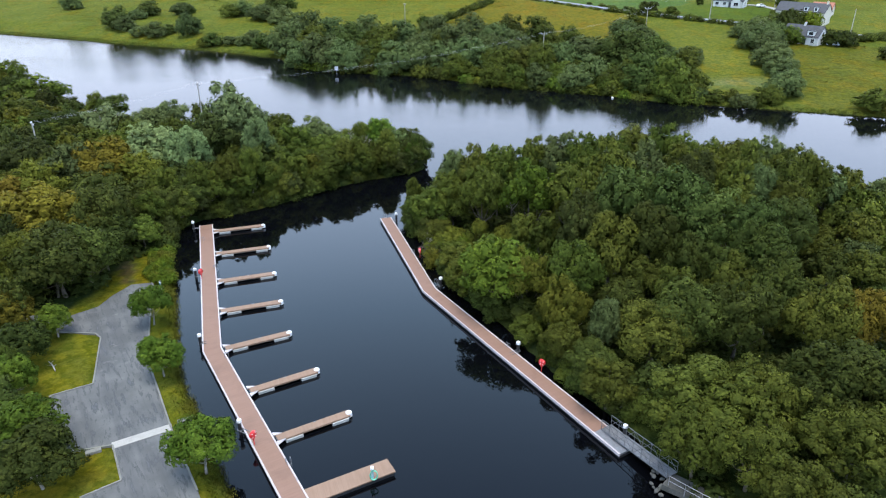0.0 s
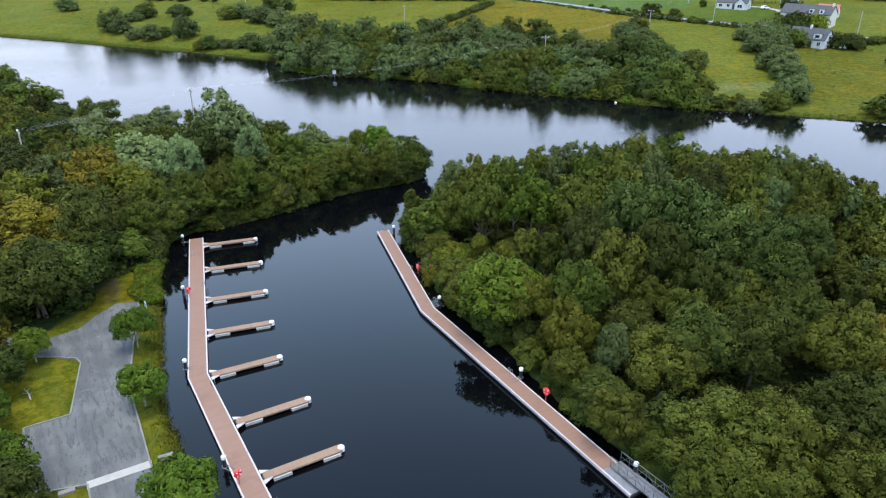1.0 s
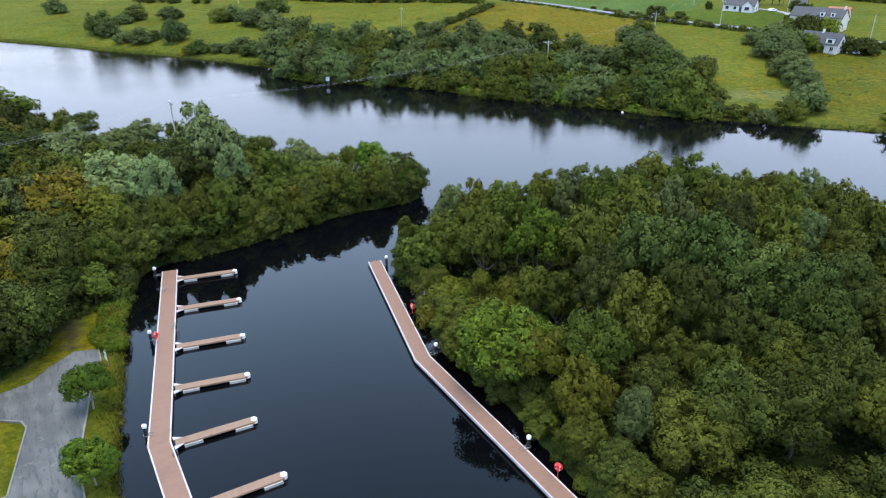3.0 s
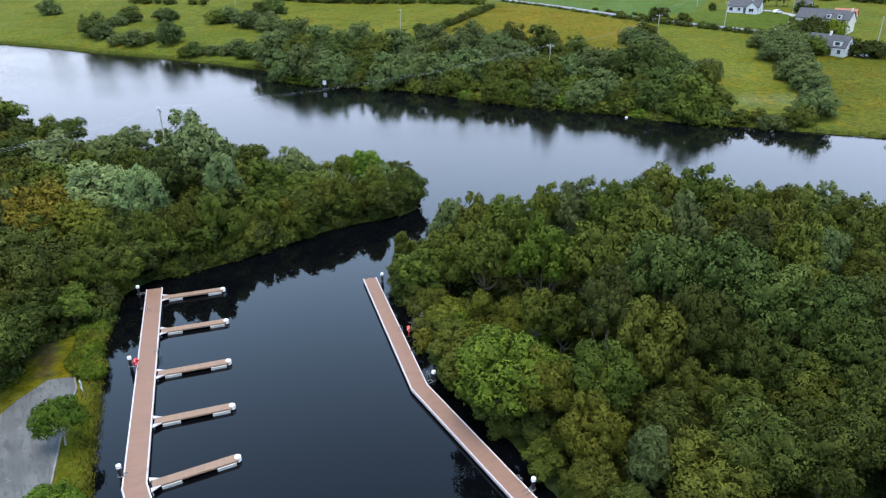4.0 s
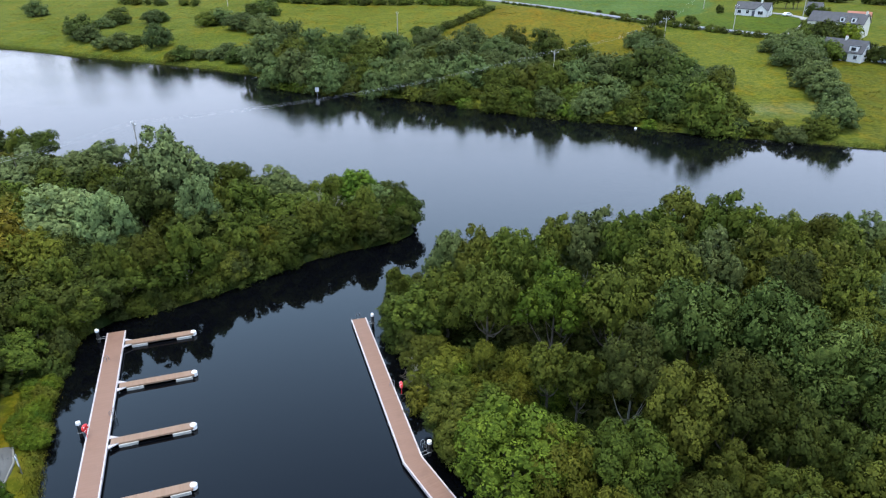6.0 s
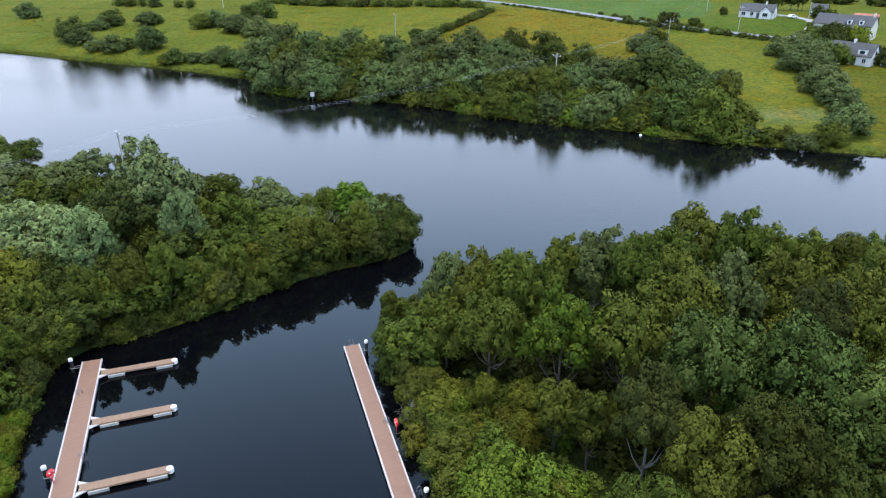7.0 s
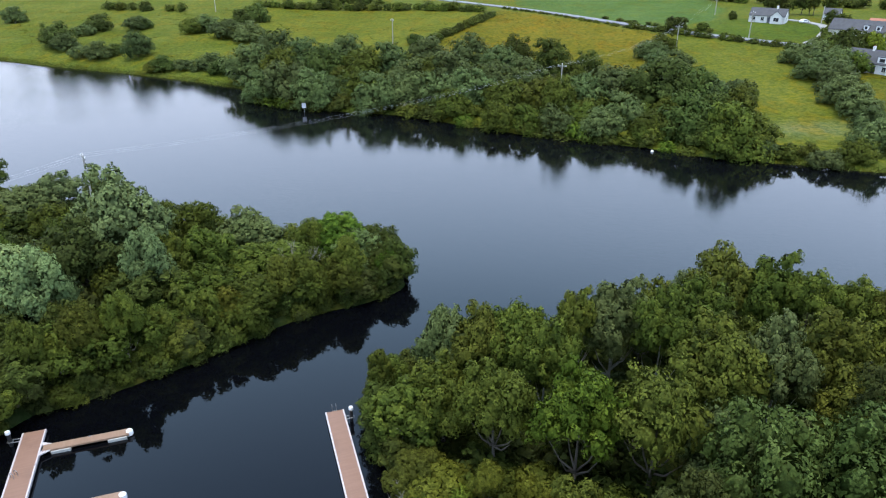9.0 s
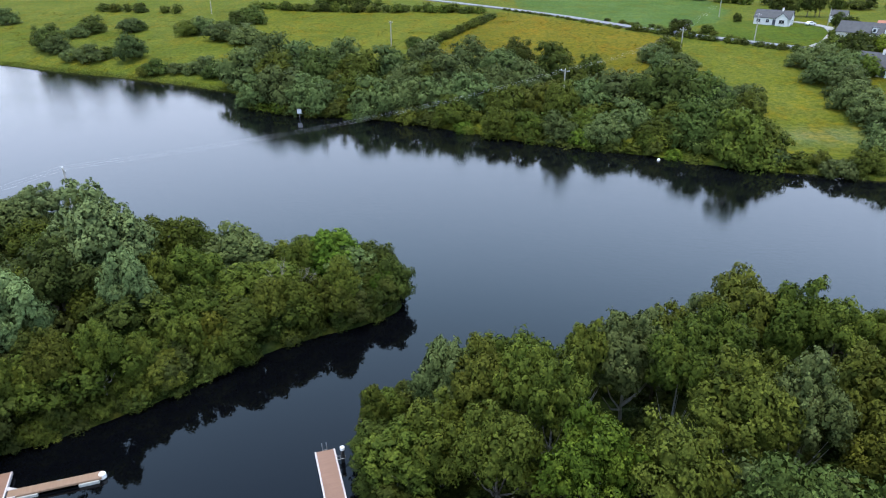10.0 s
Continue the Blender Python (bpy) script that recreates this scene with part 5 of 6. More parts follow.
road_strip("road", "narrow grey country road behind a hedge", finer(FAR_ROAD, 6), 5.0, ROAD_GREY)
road_strip("driveway", "pale gravel driveway up to the bungalow", finer([(127, 295), (136, 303), (146, 318), (150, 330), (147, 341), (143, 345)], 4), 3.4,
           worn("pale_gravel", (0.2, 0.195, 0.185), (0.27, 0.26, 0.25), 0.8, 12.0, 0.9))

# ---- houses ----
RENDER_WHITE = worn("white_house_render", (0.5, 0.5, 0.48), (0.58, 0.58, 0.56), 0.4, 8.0, 0.85, stain=(0.55, 0.54, 0.5), amount=0.3)
RENDER_CREAM = worn("cream_house_render", (0.48, 0.46, 0.38), (0.54, 0.51, 0.43), 0.4, 8.0, 0.85, stain=(0.5, 0.47, 0.4), amount=0.3)
SLATE = worn("grey_roof_slate", (0.025, 0.027, 0.032), (0.042, 0.044, 0.05), 0.8, 10.0, 0.7, relief=0.02, stain=(0.06, 0.06, 0.052))
RED_TILE = worn("red_roof_tile", (0.26, 0.1, 0.06), (0.32, 0.13, 0.08), 0.8, 10.0, 0.8)
GLASS_DARK = worn("dark_window_glass", (0.02, 0.022, 0.026), (0.03, 0.034, 0.04), 1.0, 5.0, 0.08)
DOOR_PAINT = worn("dark_door_paint", (0.03, 0.035, 0.05), (0.045, 0.05, 0.07), 1.0, 8.0, 0.5)


def house(name, label, corner, along, length, depth, eaves, ridge, wall, roof, openings, dormers=(), chimneys=(), porch=None):
    """A gabled house: its front runs from the corner along a direction, the depth goes to that direction's left."""
    a = math.atan2(along[1], along[0])
    z = min(ground_at(corner[0] + math.cos(a) * length * k - math.sin(a) * depth * q, corner[1] + math.sin(a) * length * k + math.cos(a) * depth * q)
            for k in (0, 1) for q in (0, 1)) + 0.15
    ob = thing(name, label, "house", m=Matrix.Translation((*corner, z)) @ Matrix.Rotation(a, 4, "Z"))

    def gable(x0, x1, y0, y1, e, r, wall_m, roof_m, along_x=True):
        bm = bmesh.new()
        mid = (y0 + y1) / 2 if along_x else (x0 + x1) / 2
        if along_x:
            prof = [(y0, -0.6), (y1, -0.6), (y1, e), (mid, r), (y0, e)]
            ends = [[bm.verts.new((x, p, h)) for p, h in prof] for x in (x0, x1)]
        else:
            prof = [(x0, -0.6), (x1, -0.6), (x1, e), (mid, r), (x0, e)]
            ends = [[bm.verts.new((p, y, h)) for p, h in prof] for y in (y0, y1)]
        bm.faces.new(ends[0])
        bm.faces.new(ends[1][::-1])
        for k in range(5):
            bm.faces.new((ends[0][k], ends[0][(k + 1) % 5], ends[1][(k + 1) % 5], ends[1][k]))
        bmesh.ops.recalc_face_normals(bm, faces=bm.faces)
        part("wall", bm, wall_m, ob)
        o, t = 0.35, 0.18
        for side in (0, 1):
            bm = bmesh.new()
            lo = (y0 - o if side == 0 else y1 + o) if along_x else (x0 - o if side == 0 else x1 + o)
            half = ((y1 - y0) if along_x else (x1 - x0)) / 2
            drop = (r - e) / half * o
            pts = []
            for w in ((x0 - 0.25, x1 + 0.25) if along_x else (y0 - 0.25, y1 + 0.25)):
                for p, h in ((lo, e - drop + 0.03), (mid, r + 0.03), (mid, r + 0.03 + t), (lo, e - drop + 0.03 + t)):
                    pts.append(bm.verts.new((w, p, h) if along_x else (p, w, h)))
            for f in ((0, 1, 2, 3), (7, 6, 5, 4), (0, 4, 5, 1), (1, 5, 6, 2), (2, 6, 7, 3), (3, 7, 4, 0)):
                bm.faces.new([pts[k] for k in f])
            bmesh.ops.recalc_face_normals(bm, faces=bm.faces)
            part("roof", bm, roof_m, ob)

    gable(0, length, 0, depth, eaves, ridge, wall, roof)
    if porch:
        x0, x1, out, e, r = porch
        gable(x0, x1, -out, 0.4, e, r, wall, roof, False)
    for side, u, v, w, h, kind in openings:
        m = {"front": Matrix.Translation((u, 0, v)), "porch": Matrix.Translation((u, -porch[2] if porch else 0, v)),
             "end": Matrix.Translation((length, u, v)) @ Matrix.Rotation(math.pi / 2, 4, "Z"), "start": Matrix.Translation((0, u, v)) @ Matrix.Rotation(-math.pi / 2, 4, "Z")}[side]
        hole = bmesh.new()
        box(hole, m @ Matrix.Translation((0, 0.02, 0)), w + 0.16, 0.14, h + 0.16)
        frame_ob = part(kind, hole, CAP_WHITE if kind == "window" else DOOR_PAINT, ob)
        if kind == "window":
            for s in (-1, 1):
                bm = bmesh.new()
                box(bm, m @ Matrix.Translation((s * w / 4, -0.055, 0)), w / 2 - 0.05, 0.02, h)
                part("pane", bm, GLASS_DARK, frame_ob)
            bm = bmesh.new()
            box(bm, m @ Matrix.Translation((0, -0.1, -h / 2 - 0.12)), w + 0.3, 0.25, 0.08)
            part("window_sill", bm, KERB, frame_ob)
    for u, w in dormers:
        z0, z1 = eaves - 0.1, eaves + 1.9
        bm = bmesh.new()
        box(bm, Matrix.Translation((u, depth * 0.2, (z0 + z1) / 2)), w, depth * 0.36, z1 - z0)
        d = part("dormer", bm, CAP_WHITE, ob, "white flat-roofed dormer")
        bm = bmesh.new()
        box(bm, Matrix.Translation((u, depth * 0.2 + 0.1, z1 + 0.08)), w + 0.4, depth * 0.36 + 0.4, 0.16)
        part("dormer_roof", bm, roof, d)
        bm = bmesh.new()
        box(bm, Matrix.Translation((u, depth * 0.02 - 0.03, (z0 + z1) / 2 + 0.15)), w * 0.55, 0.06, 1.0)
        part("pane", bm, GLASS_DARK, d)
    for u in chimneys:
        bm = bmesh.new()
        box(bm, Matrix.Translation((u, depth / 2, ridge + 0.35)), 0.6, 0.9, 1.6)
        stack = part("chimney", bm, wall, ob)
        for s in (-0.2, 0.2):
            bm = bmesh.new()
            tube(bm, (u, depth / 2 + s, ridge + 1.15), (u, depth / 2 + s, ridge + 1.45), 0.12, 0.1, 8)
            part("chimney_pot", bm, RED_TILE, stack)
    return ob


house("bungalow", "white rendered bungalow with grey slate roof on a lawn", (125.4, 341.4), (0.82, -0.57), 13.5, 7.5, 2.7, 5.2, RENDER_WHITE, SLATE,
      [("front", 1.8, 1.5, 1.5, 1.2, "window"), ("front", 5.2, 1.5, 1.2, 1.2, "window"), ("front", 7.6, 1.1, 1.0, 2.0, "door"), ("porch", 10.6, 1.5, 2.0, 1.3, "window"),
       ("end", 3.6, 1.5, 1.0, 1.2, "window")], chimneys=(9.6,), porch=(8.4, 12.8, 1.2, 2.7, 4.6))
house("farmhouse", "cream two-storey farmhouse with a grey slate roof", (136.6, 299.6), (0.72, -0.69), 19, 8.5, 5.0, 8.0, RENDER_CREAM, SLATE,
      [("front", 16.5, 1.5, 1.2, 1.4, "window"), ("front", 16.5, 4.0, 1.2, 1.2, "window"), ("front", 12.5, 4.0, 1.2, 1.2, "window"), ("front", 13.0, 1.1, 1.1, 2.1, "door"),
       ("front", 9.0, 4.0, 1.2, 1.2, "window"), ("front", 5.0, 4.0, 1.2, 1.2, "window"), ("front", 5.0, 1.5, 1.2, 1.4, "window")], dormers=((15.4, 1.4), (11.6, 1.4)), chimneys=(18.2,))
house("cottage", "old dormer cottage with stained white walls and slate roof", (123.6, 262.0), (0.65, -0.76), 13, 7, 2.9, 6.2, RENDER_WHITE, SLATE,
      [("front", 11.2, 1.5, 1.1, 1.2, "window"), ("front", 8.2, 1.1, 1.0, 2.0, "door"), ("front", 4.2, 1.5, 1.1, 1.2, "window"), ("end", 3.5, 4.0, 0.9, 1.0, "window")],
      dormers=((10.2, 2.6), (2.6, 2.6)), chimneys=(6.2,))
house("outbuilding", "small white gabled outbuilding beside the driveway", (157, 344), (0.8, -0.6), 6, 5, 2.6, 4.4, RENDER_WHITE, SLATE, [("front", 3, 1.4, 1.4, 1.2, "window")])
house("outbuilding", "small farm outbuilding with a red tiled roof", (157, 311), (0.8, -0.6), 8, 6, 2.8, 5.2, RENDER_CREAM, RED_TILE, [("front", 4, 1.4, 1.2, 1.2, "window")])


def car(x, y, turn, paint, label):
    ob = thing("car", label, "car", m=Matrix.Translation((x, y, ground_at(x, y) + 0.05)) @ Matrix.Rotation(turn, 4, "Z"))
    bm = bmesh.new()
    side = [(-2.0, 0.3), (2.0, 0.3), (2.05, 0.75), (1.2, 0.95), (0.5, 1.42), (-1.2, 1.45), (-1.9, 0.95), (-2.05, 0.7)]
    ends = [[bm.verts.new((px, s * (0.84 if pz < 1.2 else 0.66), pz)) for px, pz in side] for s in (-1, 1)]
    bm.faces.new(ends[0])
    bm.faces.new(ends[1][::-1])
    for k in range(len(side)):
        bm.faces.new((ends[0][k], ends[0][(k + 1) % len(side)], ends[1][(k + 1) % len(side)], ends[1][k]))
    bmesh.ops.recalc_face_normals(bm, faces=bm.faces)
    part("body", bm, paint, ob)
    for s in (-1, 1):
        bm = bmesh.new()
        box(bm, Matrix.Translation((-0.3, s * 0.78, 1.15)) @ Matrix.Rotation(s * 0.33, 4, "X"), 1.9, 0.03, 0.34)
        part("side_window", bm, GLASS_DARK, ob)
        for wx in (-1.25, 1.3):
            bm = bmesh.new()
            tube(bm, (wx, s * 0.7, 0.3), (wx, s * 0.88, 0.3), 0.31, 0.31, 16)
            part("wheel", bm, DARK_FLOAT, ob)
    bm = bmesh.new()
    box(bm, Matrix.Translation((0.87, 0, 1.2)) @ Matrix.Rotation(0.6, 4, "Y"), 0.05, 1.2, 0.6)
    part("windscreen", bm, GLASS_DARK, ob)
    return ob


car(138.0, 252.4, 2.6, worn("pale_blue_car_paint", (0.4, 0.46, 0.52), (0.46, 0.52, 0.58), 1.0, 6.0, 0.3), "pale blue parked car beside the cottage")
car(146.0, 336.5, 0.4, CAP_WHITE, "white parked car on the bungalow driveway")


# ---- power lines ----
def power_pole(x, y, top, arm=1.1, turn=0.0):
    foot = ground_at(x, y)
    ob = thing("power_pole", "weathered wooden power pole with a crossarm and insulators", "pole", "power poles", Matrix.Translation((x, y, 0)) @ Matrix.Rotation(turn, 4, "Z"))
    bm = bmesh.new()
    tube(bm, (0, 0, foot - 0.5), (0, 0, top), 0.17, 0.13, 10)
    part("pole", bm, POLE_WOOD, ob)
    if arm:
        bm = bmesh.new()
        box(bm, Matrix.Translation((0, 0, top - 0.35)), 0.12, 2 * arm, 0.14)
        bar = part("crossarm", bm, STEEL, ob)
        for s in (-1, 0, 1):
            bm = bmesh.new()
            h = 0.28 if s else 0.6
            tube(bm, (0, s * (arm - 0.1), top - 0.3), (0, s * (arm - 0.1), top - 0.3 + h), 0.09, 0.06, 8)
            part("insulator", bm, CAP_WHITE, bar)
        for s in (-1, 1):
            bm = bmesh.new()
            tube(bm, (0, s * arm * 0.7, top - 0.38), (0, 0, top - 1.1), 0.03, 0.03, 6)
            part("brace", bm, STEEL, ob)
    return ob


LINE = [(-78.0, 125.1, 10.7), (-53.6, 147.0, 13.8), (30.0, 218.9, 15.0), (82.3, 295.3, 15.1), (119, 362, 20.0)]
for k, (x, y, top) in enumerate(LINE):
    a, b = LINE[max(0, k - 1)], LINE[min(len(LINE) - 1, k + 1)]
    power_pole(x, y, top, 1.2, math.atan2(b[1] - a[1], b[0] - a[0]))
for x, y, h in ((-19, 319, 9), (-109, 392, 9), (113, 309, 9), (156, 275, 8.5), (150, 331, 7)):
    power_pole(x, y, ground_at(x, y) + h, 0.8 if h == 9 else 0, 0.9)
wires = thing("power_line", "thin grey overhead wires strung between wooden poles", "wires")
for (x0, y0, z0), (x1, y1, z1) in zip(LINE, LINE[1:]):
    run = Vector((x1 - x0, y1 - y0))
    side = Vector((-run.y, run.x)).normalized()
    sag = run.length * 0.018
    for s in (-1.05, 0, 1.05):
        bm = bmesh.new()
        n = 16
        pts = [Vector((x0 + run.x * k / n + side.x * s, y0 + run.y * k / n + side.y * s, z0 + (z1 - z0) * k / n - 4 * sag * (k / n) * (1 - k / n))) for k in range(n + 1)]
        for p, q in zip(pts, pts[1:]):
            tube(bm, p, q, 0.006, 0.006, 5)
        part("wire", bm, WIRE, wires)

# ---- river marker and buoy ----
marker = thing("river_marker", "white square marker board on a post in the river", "sign", m=Matrix.Translation((-37, 231.2, 0)))
bm = bmesh.new()
tube(bm, (0, 0, -2), (0, 0, 1.3), 0.09, 0.09, 8)
part("post", bm, STEEL, marker)
bm = bmesh.new()
box(bm, Matrix.Translation((0, -0.1, 1.9)), 1.15, 0.06, 1.25, 0.01)
part("board", bm, CAP_WHITE, marker)
buoy = thing("buoy", "small white round mooring buoy afloat on the river", "buoy", m=Matrix.Translation((47.5, 195.2, 0)))
bm = bmesh.new()
bmesh.ops.create_uvsphere(bm, u_segments=14, v_segments=8, radius=0.35, matrix=Matrix.Translation((0, 0, 0.1)))
part("float", bm, CAP_WHITE, buoy)
bm = bmesh.new()
tube(bm, (0, 0, 0.4), (0, 0, 0.55), 0.06, 0.06, 8)
part("ring", bm, STEEL, buoy)


# ---- gangway to the east bank ----
def gangway(a, b, width):
    a, b = Vector(a), Vector(b)
    run = (b - a).length
    flat = math.hypot(b.x - a.x, b.y - a.y)
    ob = thing("gangway", "galvanised steel access gangway with truss railings", "gangway")
    ob.matrix_basis = Matrix.Translation(a) @ Matrix.Rotation(math.atan2(b.y - a.y, b.x - a.x), 4, "Z") @ Matrix.Rotation(-math.atan2(b.z - a.z, flat), 4, "Y")
    bm = bmesh.new()
    box(bm, Matrix.Translation((run / 2, 0, 0.06)), run, width, 0.05)
    part("deck_plate", bm, STEEL, ob, "grey ribbed walking plate")
    n = 8
    for s in (-1, 1):
        y = s * width / 2
        for z in (0.0, 0.55, 1.1):
            bm = bmesh.new()
            tube(bm, (0, y, z), (run, y, z), 0.04 if z != 0.55 else 0.025, None, 8)
            part("rail", bm, DARK_STEEL, ob)
        for k in range(n + 1):
            bm = bmesh.new()
            tube(bm, (run * k / n, y, 0), (run * k / n, y, 1.1), 0.03, None, 6)
            part("upright", bm, DARK_STEEL, ob)
        for k in range(n):
            bm = bmesh.new()
            tube(bm, (run * k / n, y, 1.1 if k % 2 else 0), (run * (k + 1) / n, y, 0 if k % 2 else 1.1), 0.022, None, 6)
            part("diagonal", bm, DARK_STEEL, ob)
    return ob


gangway((15.55, 51.0, 0.55), (19.7, 44.2, 1.0), 1.25)
landing_line = [R_BEND, R_FOOT, (16.75, 47.8)]
part("landing_plate", strip(landing_line, -0.78, 0.78, 0.3, 0.505, 1), STEEL, right_walk, "bare grey steel landing plate")
for s in (-1, 1):
    part("edge_beam", strip(landing_line, *((0.78, 0.95) if s > 0 else (-0.95, -0.78)), 0.24, 0.53, 1), WHITE, right_walk, "white painted edge beam")
part("float", strip(landing_line, -0.86, 0.86, -0.15, 0.24, 1), DARK_FLOAT, right_walk)
stone_rng = random.Random(3)
landing = thing("stone_landing", "rough pale stone landing at the gangway's foot", "landing")
part("slab", prism([(18.6, 43.3), (19.9, 44.7), (22.4, 42.6), (25, 40.2), (24.2, 39.0), (21.3, 41.4)], 0.3, 0.86), STONE, landing, "worn stone path")
for k in range(22):
    bm = bmesh.new()
    bmesh.ops.create_icosphere(bm, subdivisions=1, radius=1.0)
    r = stone_rng.uniform(0.12, 0.24)
    for v in bm.verts:
        v.co = v.co * stone_rng.uniform(0.75, 1.15)
    q = k / 21
    x, y = 18.9 - 1.6 * q + stone_rng.uniform(-0.4, 0.6), 45.8 - 5.2 * q + stone_rng.uniform(-0.5, 0.4)
    if k > 13:
        x, y = 19.9 + stone_rng.uniform(0, 4.0), 46.0 - stone_rng.uniform(0, 1.2)
    bmesh.ops.transform(bm, matrix=Matrix.Translation((x, y, 0.45)) @ Matrix.Rotation(stone_rng.uniform(0, 3), 4, "Z") @ Matrix.Diagonal((r * 1.3, r, r * 0.8, 1)), verts=bm.verts)
    part("stone", bm, STONE, landing)


rail_line = [(19.1, 43.2), (21.2, 41.2), (24.0, 38.8)]
for (a, b), (c, d) in zip(rail_line, rail_line[1:]):
    for z in (1.35, 1.85):
        bm = bmesh.new()
        tube(bm, (a, b, z), (c, d, z), 0.035, None, 8)
        part("handrail", bm, STEEL, landing, "galvanised handrail")
    for q in (0.0, 0.5):
        bm = bmesh.new()
        tube(bm, (a + (c - a) * q, b + (d - b) * q, 0.6), (a + (c - a) * q, b + (d - b) * q, 1.87), 0.035, None, 8)
        part("rail_post", bm, STEEL, landing)


# ---- life buoys on the walkways ----
def life_buoy(x, y, turn):
    ob = thing("life_buoy_stand", "red life buoy housing on a red post at the walkway edge", "life buoy", "life buoys", Matrix.Translation((x, y, 0.5)) @ Matrix.Rotation(turn, 4, "Z"))
    bm = bmesh.new()
    tube(bm, (0, 0, 0), (0, 0, 1.15), 0.04, None, 8)
    part("post", bm, RED, ob)
    bm = bmesh.new()
    tube(bm, (0, -0.06, 1.15), (0, 0.06, 1.15), 0.37, 0.4, 20)
    box(bm, Matrix.Translation((0, 0, 0.78)), 0.3, 0.1, 0.3, 0.045)
    part("backboard", bm, RED, ob)
    bm = bmesh.new()
    n, m2 = 20, 8
    ring = [[bm.verts.new(((0.25 + 0.075 * math.cos(2 * math.pi * j / m2)) * math.cos(2 * math.pi * i / n), -0.1 + 0.06 * math.sin(2 * math.pi * j / m2),
                           1.15 + (0.25 + 0.075 * math.cos(2 * math.pi * j / m2)) * math.sin(2 * math.pi * i / n))) for j in range(m2)] for i in range(n)]
    for i in range(n):
        for j in range(m2):
            bm.faces.new((ring[i][j], ring[(i + 1) % n][j], ring[(i + 1) % n][(j + 1) % m2], ring[i][(j + 1) % m2]))
    bmesh.ops.recalc_face_normals(bm, faces=bm.faces)
    part("ring", bm, RED, ob)
    for k in range(4):
        bm = bmesh.new()
        a = math.pi / 4 + k * math.pi / 2
        box(bm, Matrix.Translation((0.25 * math.cos(a), -0.1, 1.15 + 0.25 * math.sin(a))) @ Matrix.Rotation(-a, 4, "Y"), 0.15, 0.13, 0.07, 0.02)
        part("band", bm, CAP_WHITE, ob, "white band")
    return ob


for x, y, turn in ((-32.95, 81.25, 1.2), (-17.3, 48.4, 1.0), (-3.6, 88.2, -1.2), (10.5, 60.1, -0.55)):
    life_buoy(x, y, turn)


# ---- ladder hoops, power pedestal and hose ----
def ladder(x, y, turn):
    ob = thing("pontoon_ladder", "small galvanised ladder hoop on the walkway edge", "ladder", "walkway ladders", Matrix.Translation((x, y, 0)) @ Matrix.Rotation(turn, 4, "Z"))
    for s in (-0.2, 0.2):
        bm = bmesh.new()
        pts = [(0.3, s, 0.5), (0.26, s, 0.95), (0.05, s, 1.08), (-0.1, s, 0.95), (-0.14, s, -0.4)]
        for p, q in zip(pts, pts[1:]):
            tube(bm, p, q, 0.028, None, 6)
        part("stile", bm, STEEL, ob)
    for z in (-0.1, 0.2, 0.45):
        bm = bmesh.new()
        tube(bm, (-0.14, -0.2, z), (-0.14, 0.2, z), 0.02, None, 6)
        part("rung", bm, STEEL, ob)
    return ob


for x, y, turn in ((-13.6, 46.0, 2.12), (-24.0, 62.5, 2.12), (-32.0, 84.6, 2.8), (-37.0, 94.0, -0.35), (-4.6, 89.6, 2.9), (-1.0, 80.4, -2.6), (7.3, 64.9, -2.5), (-9.9, 103.6, 1.9)):
    ladder(x, y, turn)

PED_GREEN = worn("green_hose_rubber", (0.06, 0.3, 0.2), (0.09, 0.38, 0.26), 3.0, 15.0, 0.45)
PED_BLUE = worn("pale_blue_enamel", (0.25, 0.4, 0.42), (0.32, 0.48, 0.5), 2.0, 14.0, 0.4)
ped = thing("service_pedestal", "pale service pedestal with a coiled green hose", "pedestal", m=Matrix.Translation((-6.0, 44.3, 0.5)))
bm = bmesh.new()
tube(bm, (0, 0, 0), (0, 0, 0.95), 0.11, 0.1, 12)
part("column", bm, PED_BLUE, ped)
bm = bmesh.new()
tube(bm, (0, 0, 0.95), (0, 0, 1.15), 0.17, 0.15, 12)
part("lamp_head", bm, CAP_WHITE, ped, "white lamp head")
bm = bmesh.new()
for k in range(3):
    pts = [Vector((0.13 + (0.3 + 0.02 * k) * math.cos(a), -0.12 - 0.05 * k + 0.1 * math.sin(a), 0.42 + 0.42 * math.sin(a))) for a in [2 * math.pi * i / 18 for i in range(19)]]
    for p, q in zip(pts, pts[1:]):
        tube(bm, p, q, 0.035, None, 6)
part("hose", bm, PED_GREEN, ped, "green coiled water hose")

# ---- road ramp, kerbs and sign in the car park ----
ramp_ob = part("speed_ramp", prism([(-30.35, 48.2), (-29.9, 47.35), (-25.4, 50.05), (-25.85, 50.9)], 0.7, 0.8), ROAD_PAINT)
tagged(ramp_ob, "worn white painted ramp strip across the car park drive", "road ramp")
for x, y, turn in ((-31.4, 46.95, 0.5), (-24.7, 51.3, 0.5)):
    bm = bmesh.new()
    box(bm, Matrix.Translation((x, y, 0.82)) @ Matrix.Rotation(turn, 4, "Z"), 1.3, 0.5, 0.35, 0.05)
    tagged(part("concrete_block", bm, KERB), "low pale concrete block on the grass verge", "block", "concrete blocks")


def kerb_mesh():
    bm = bmesh.new()
    box(bm, Matrix.Translation((0, 0, 0)), 0.9, 0.16, 0.3, 0.02)
    me = bpy.data.meshes.new("kerb_stone")
    bm.to_mesh(me)
    bm.free()
    me.materials.append(KERB)
    return me


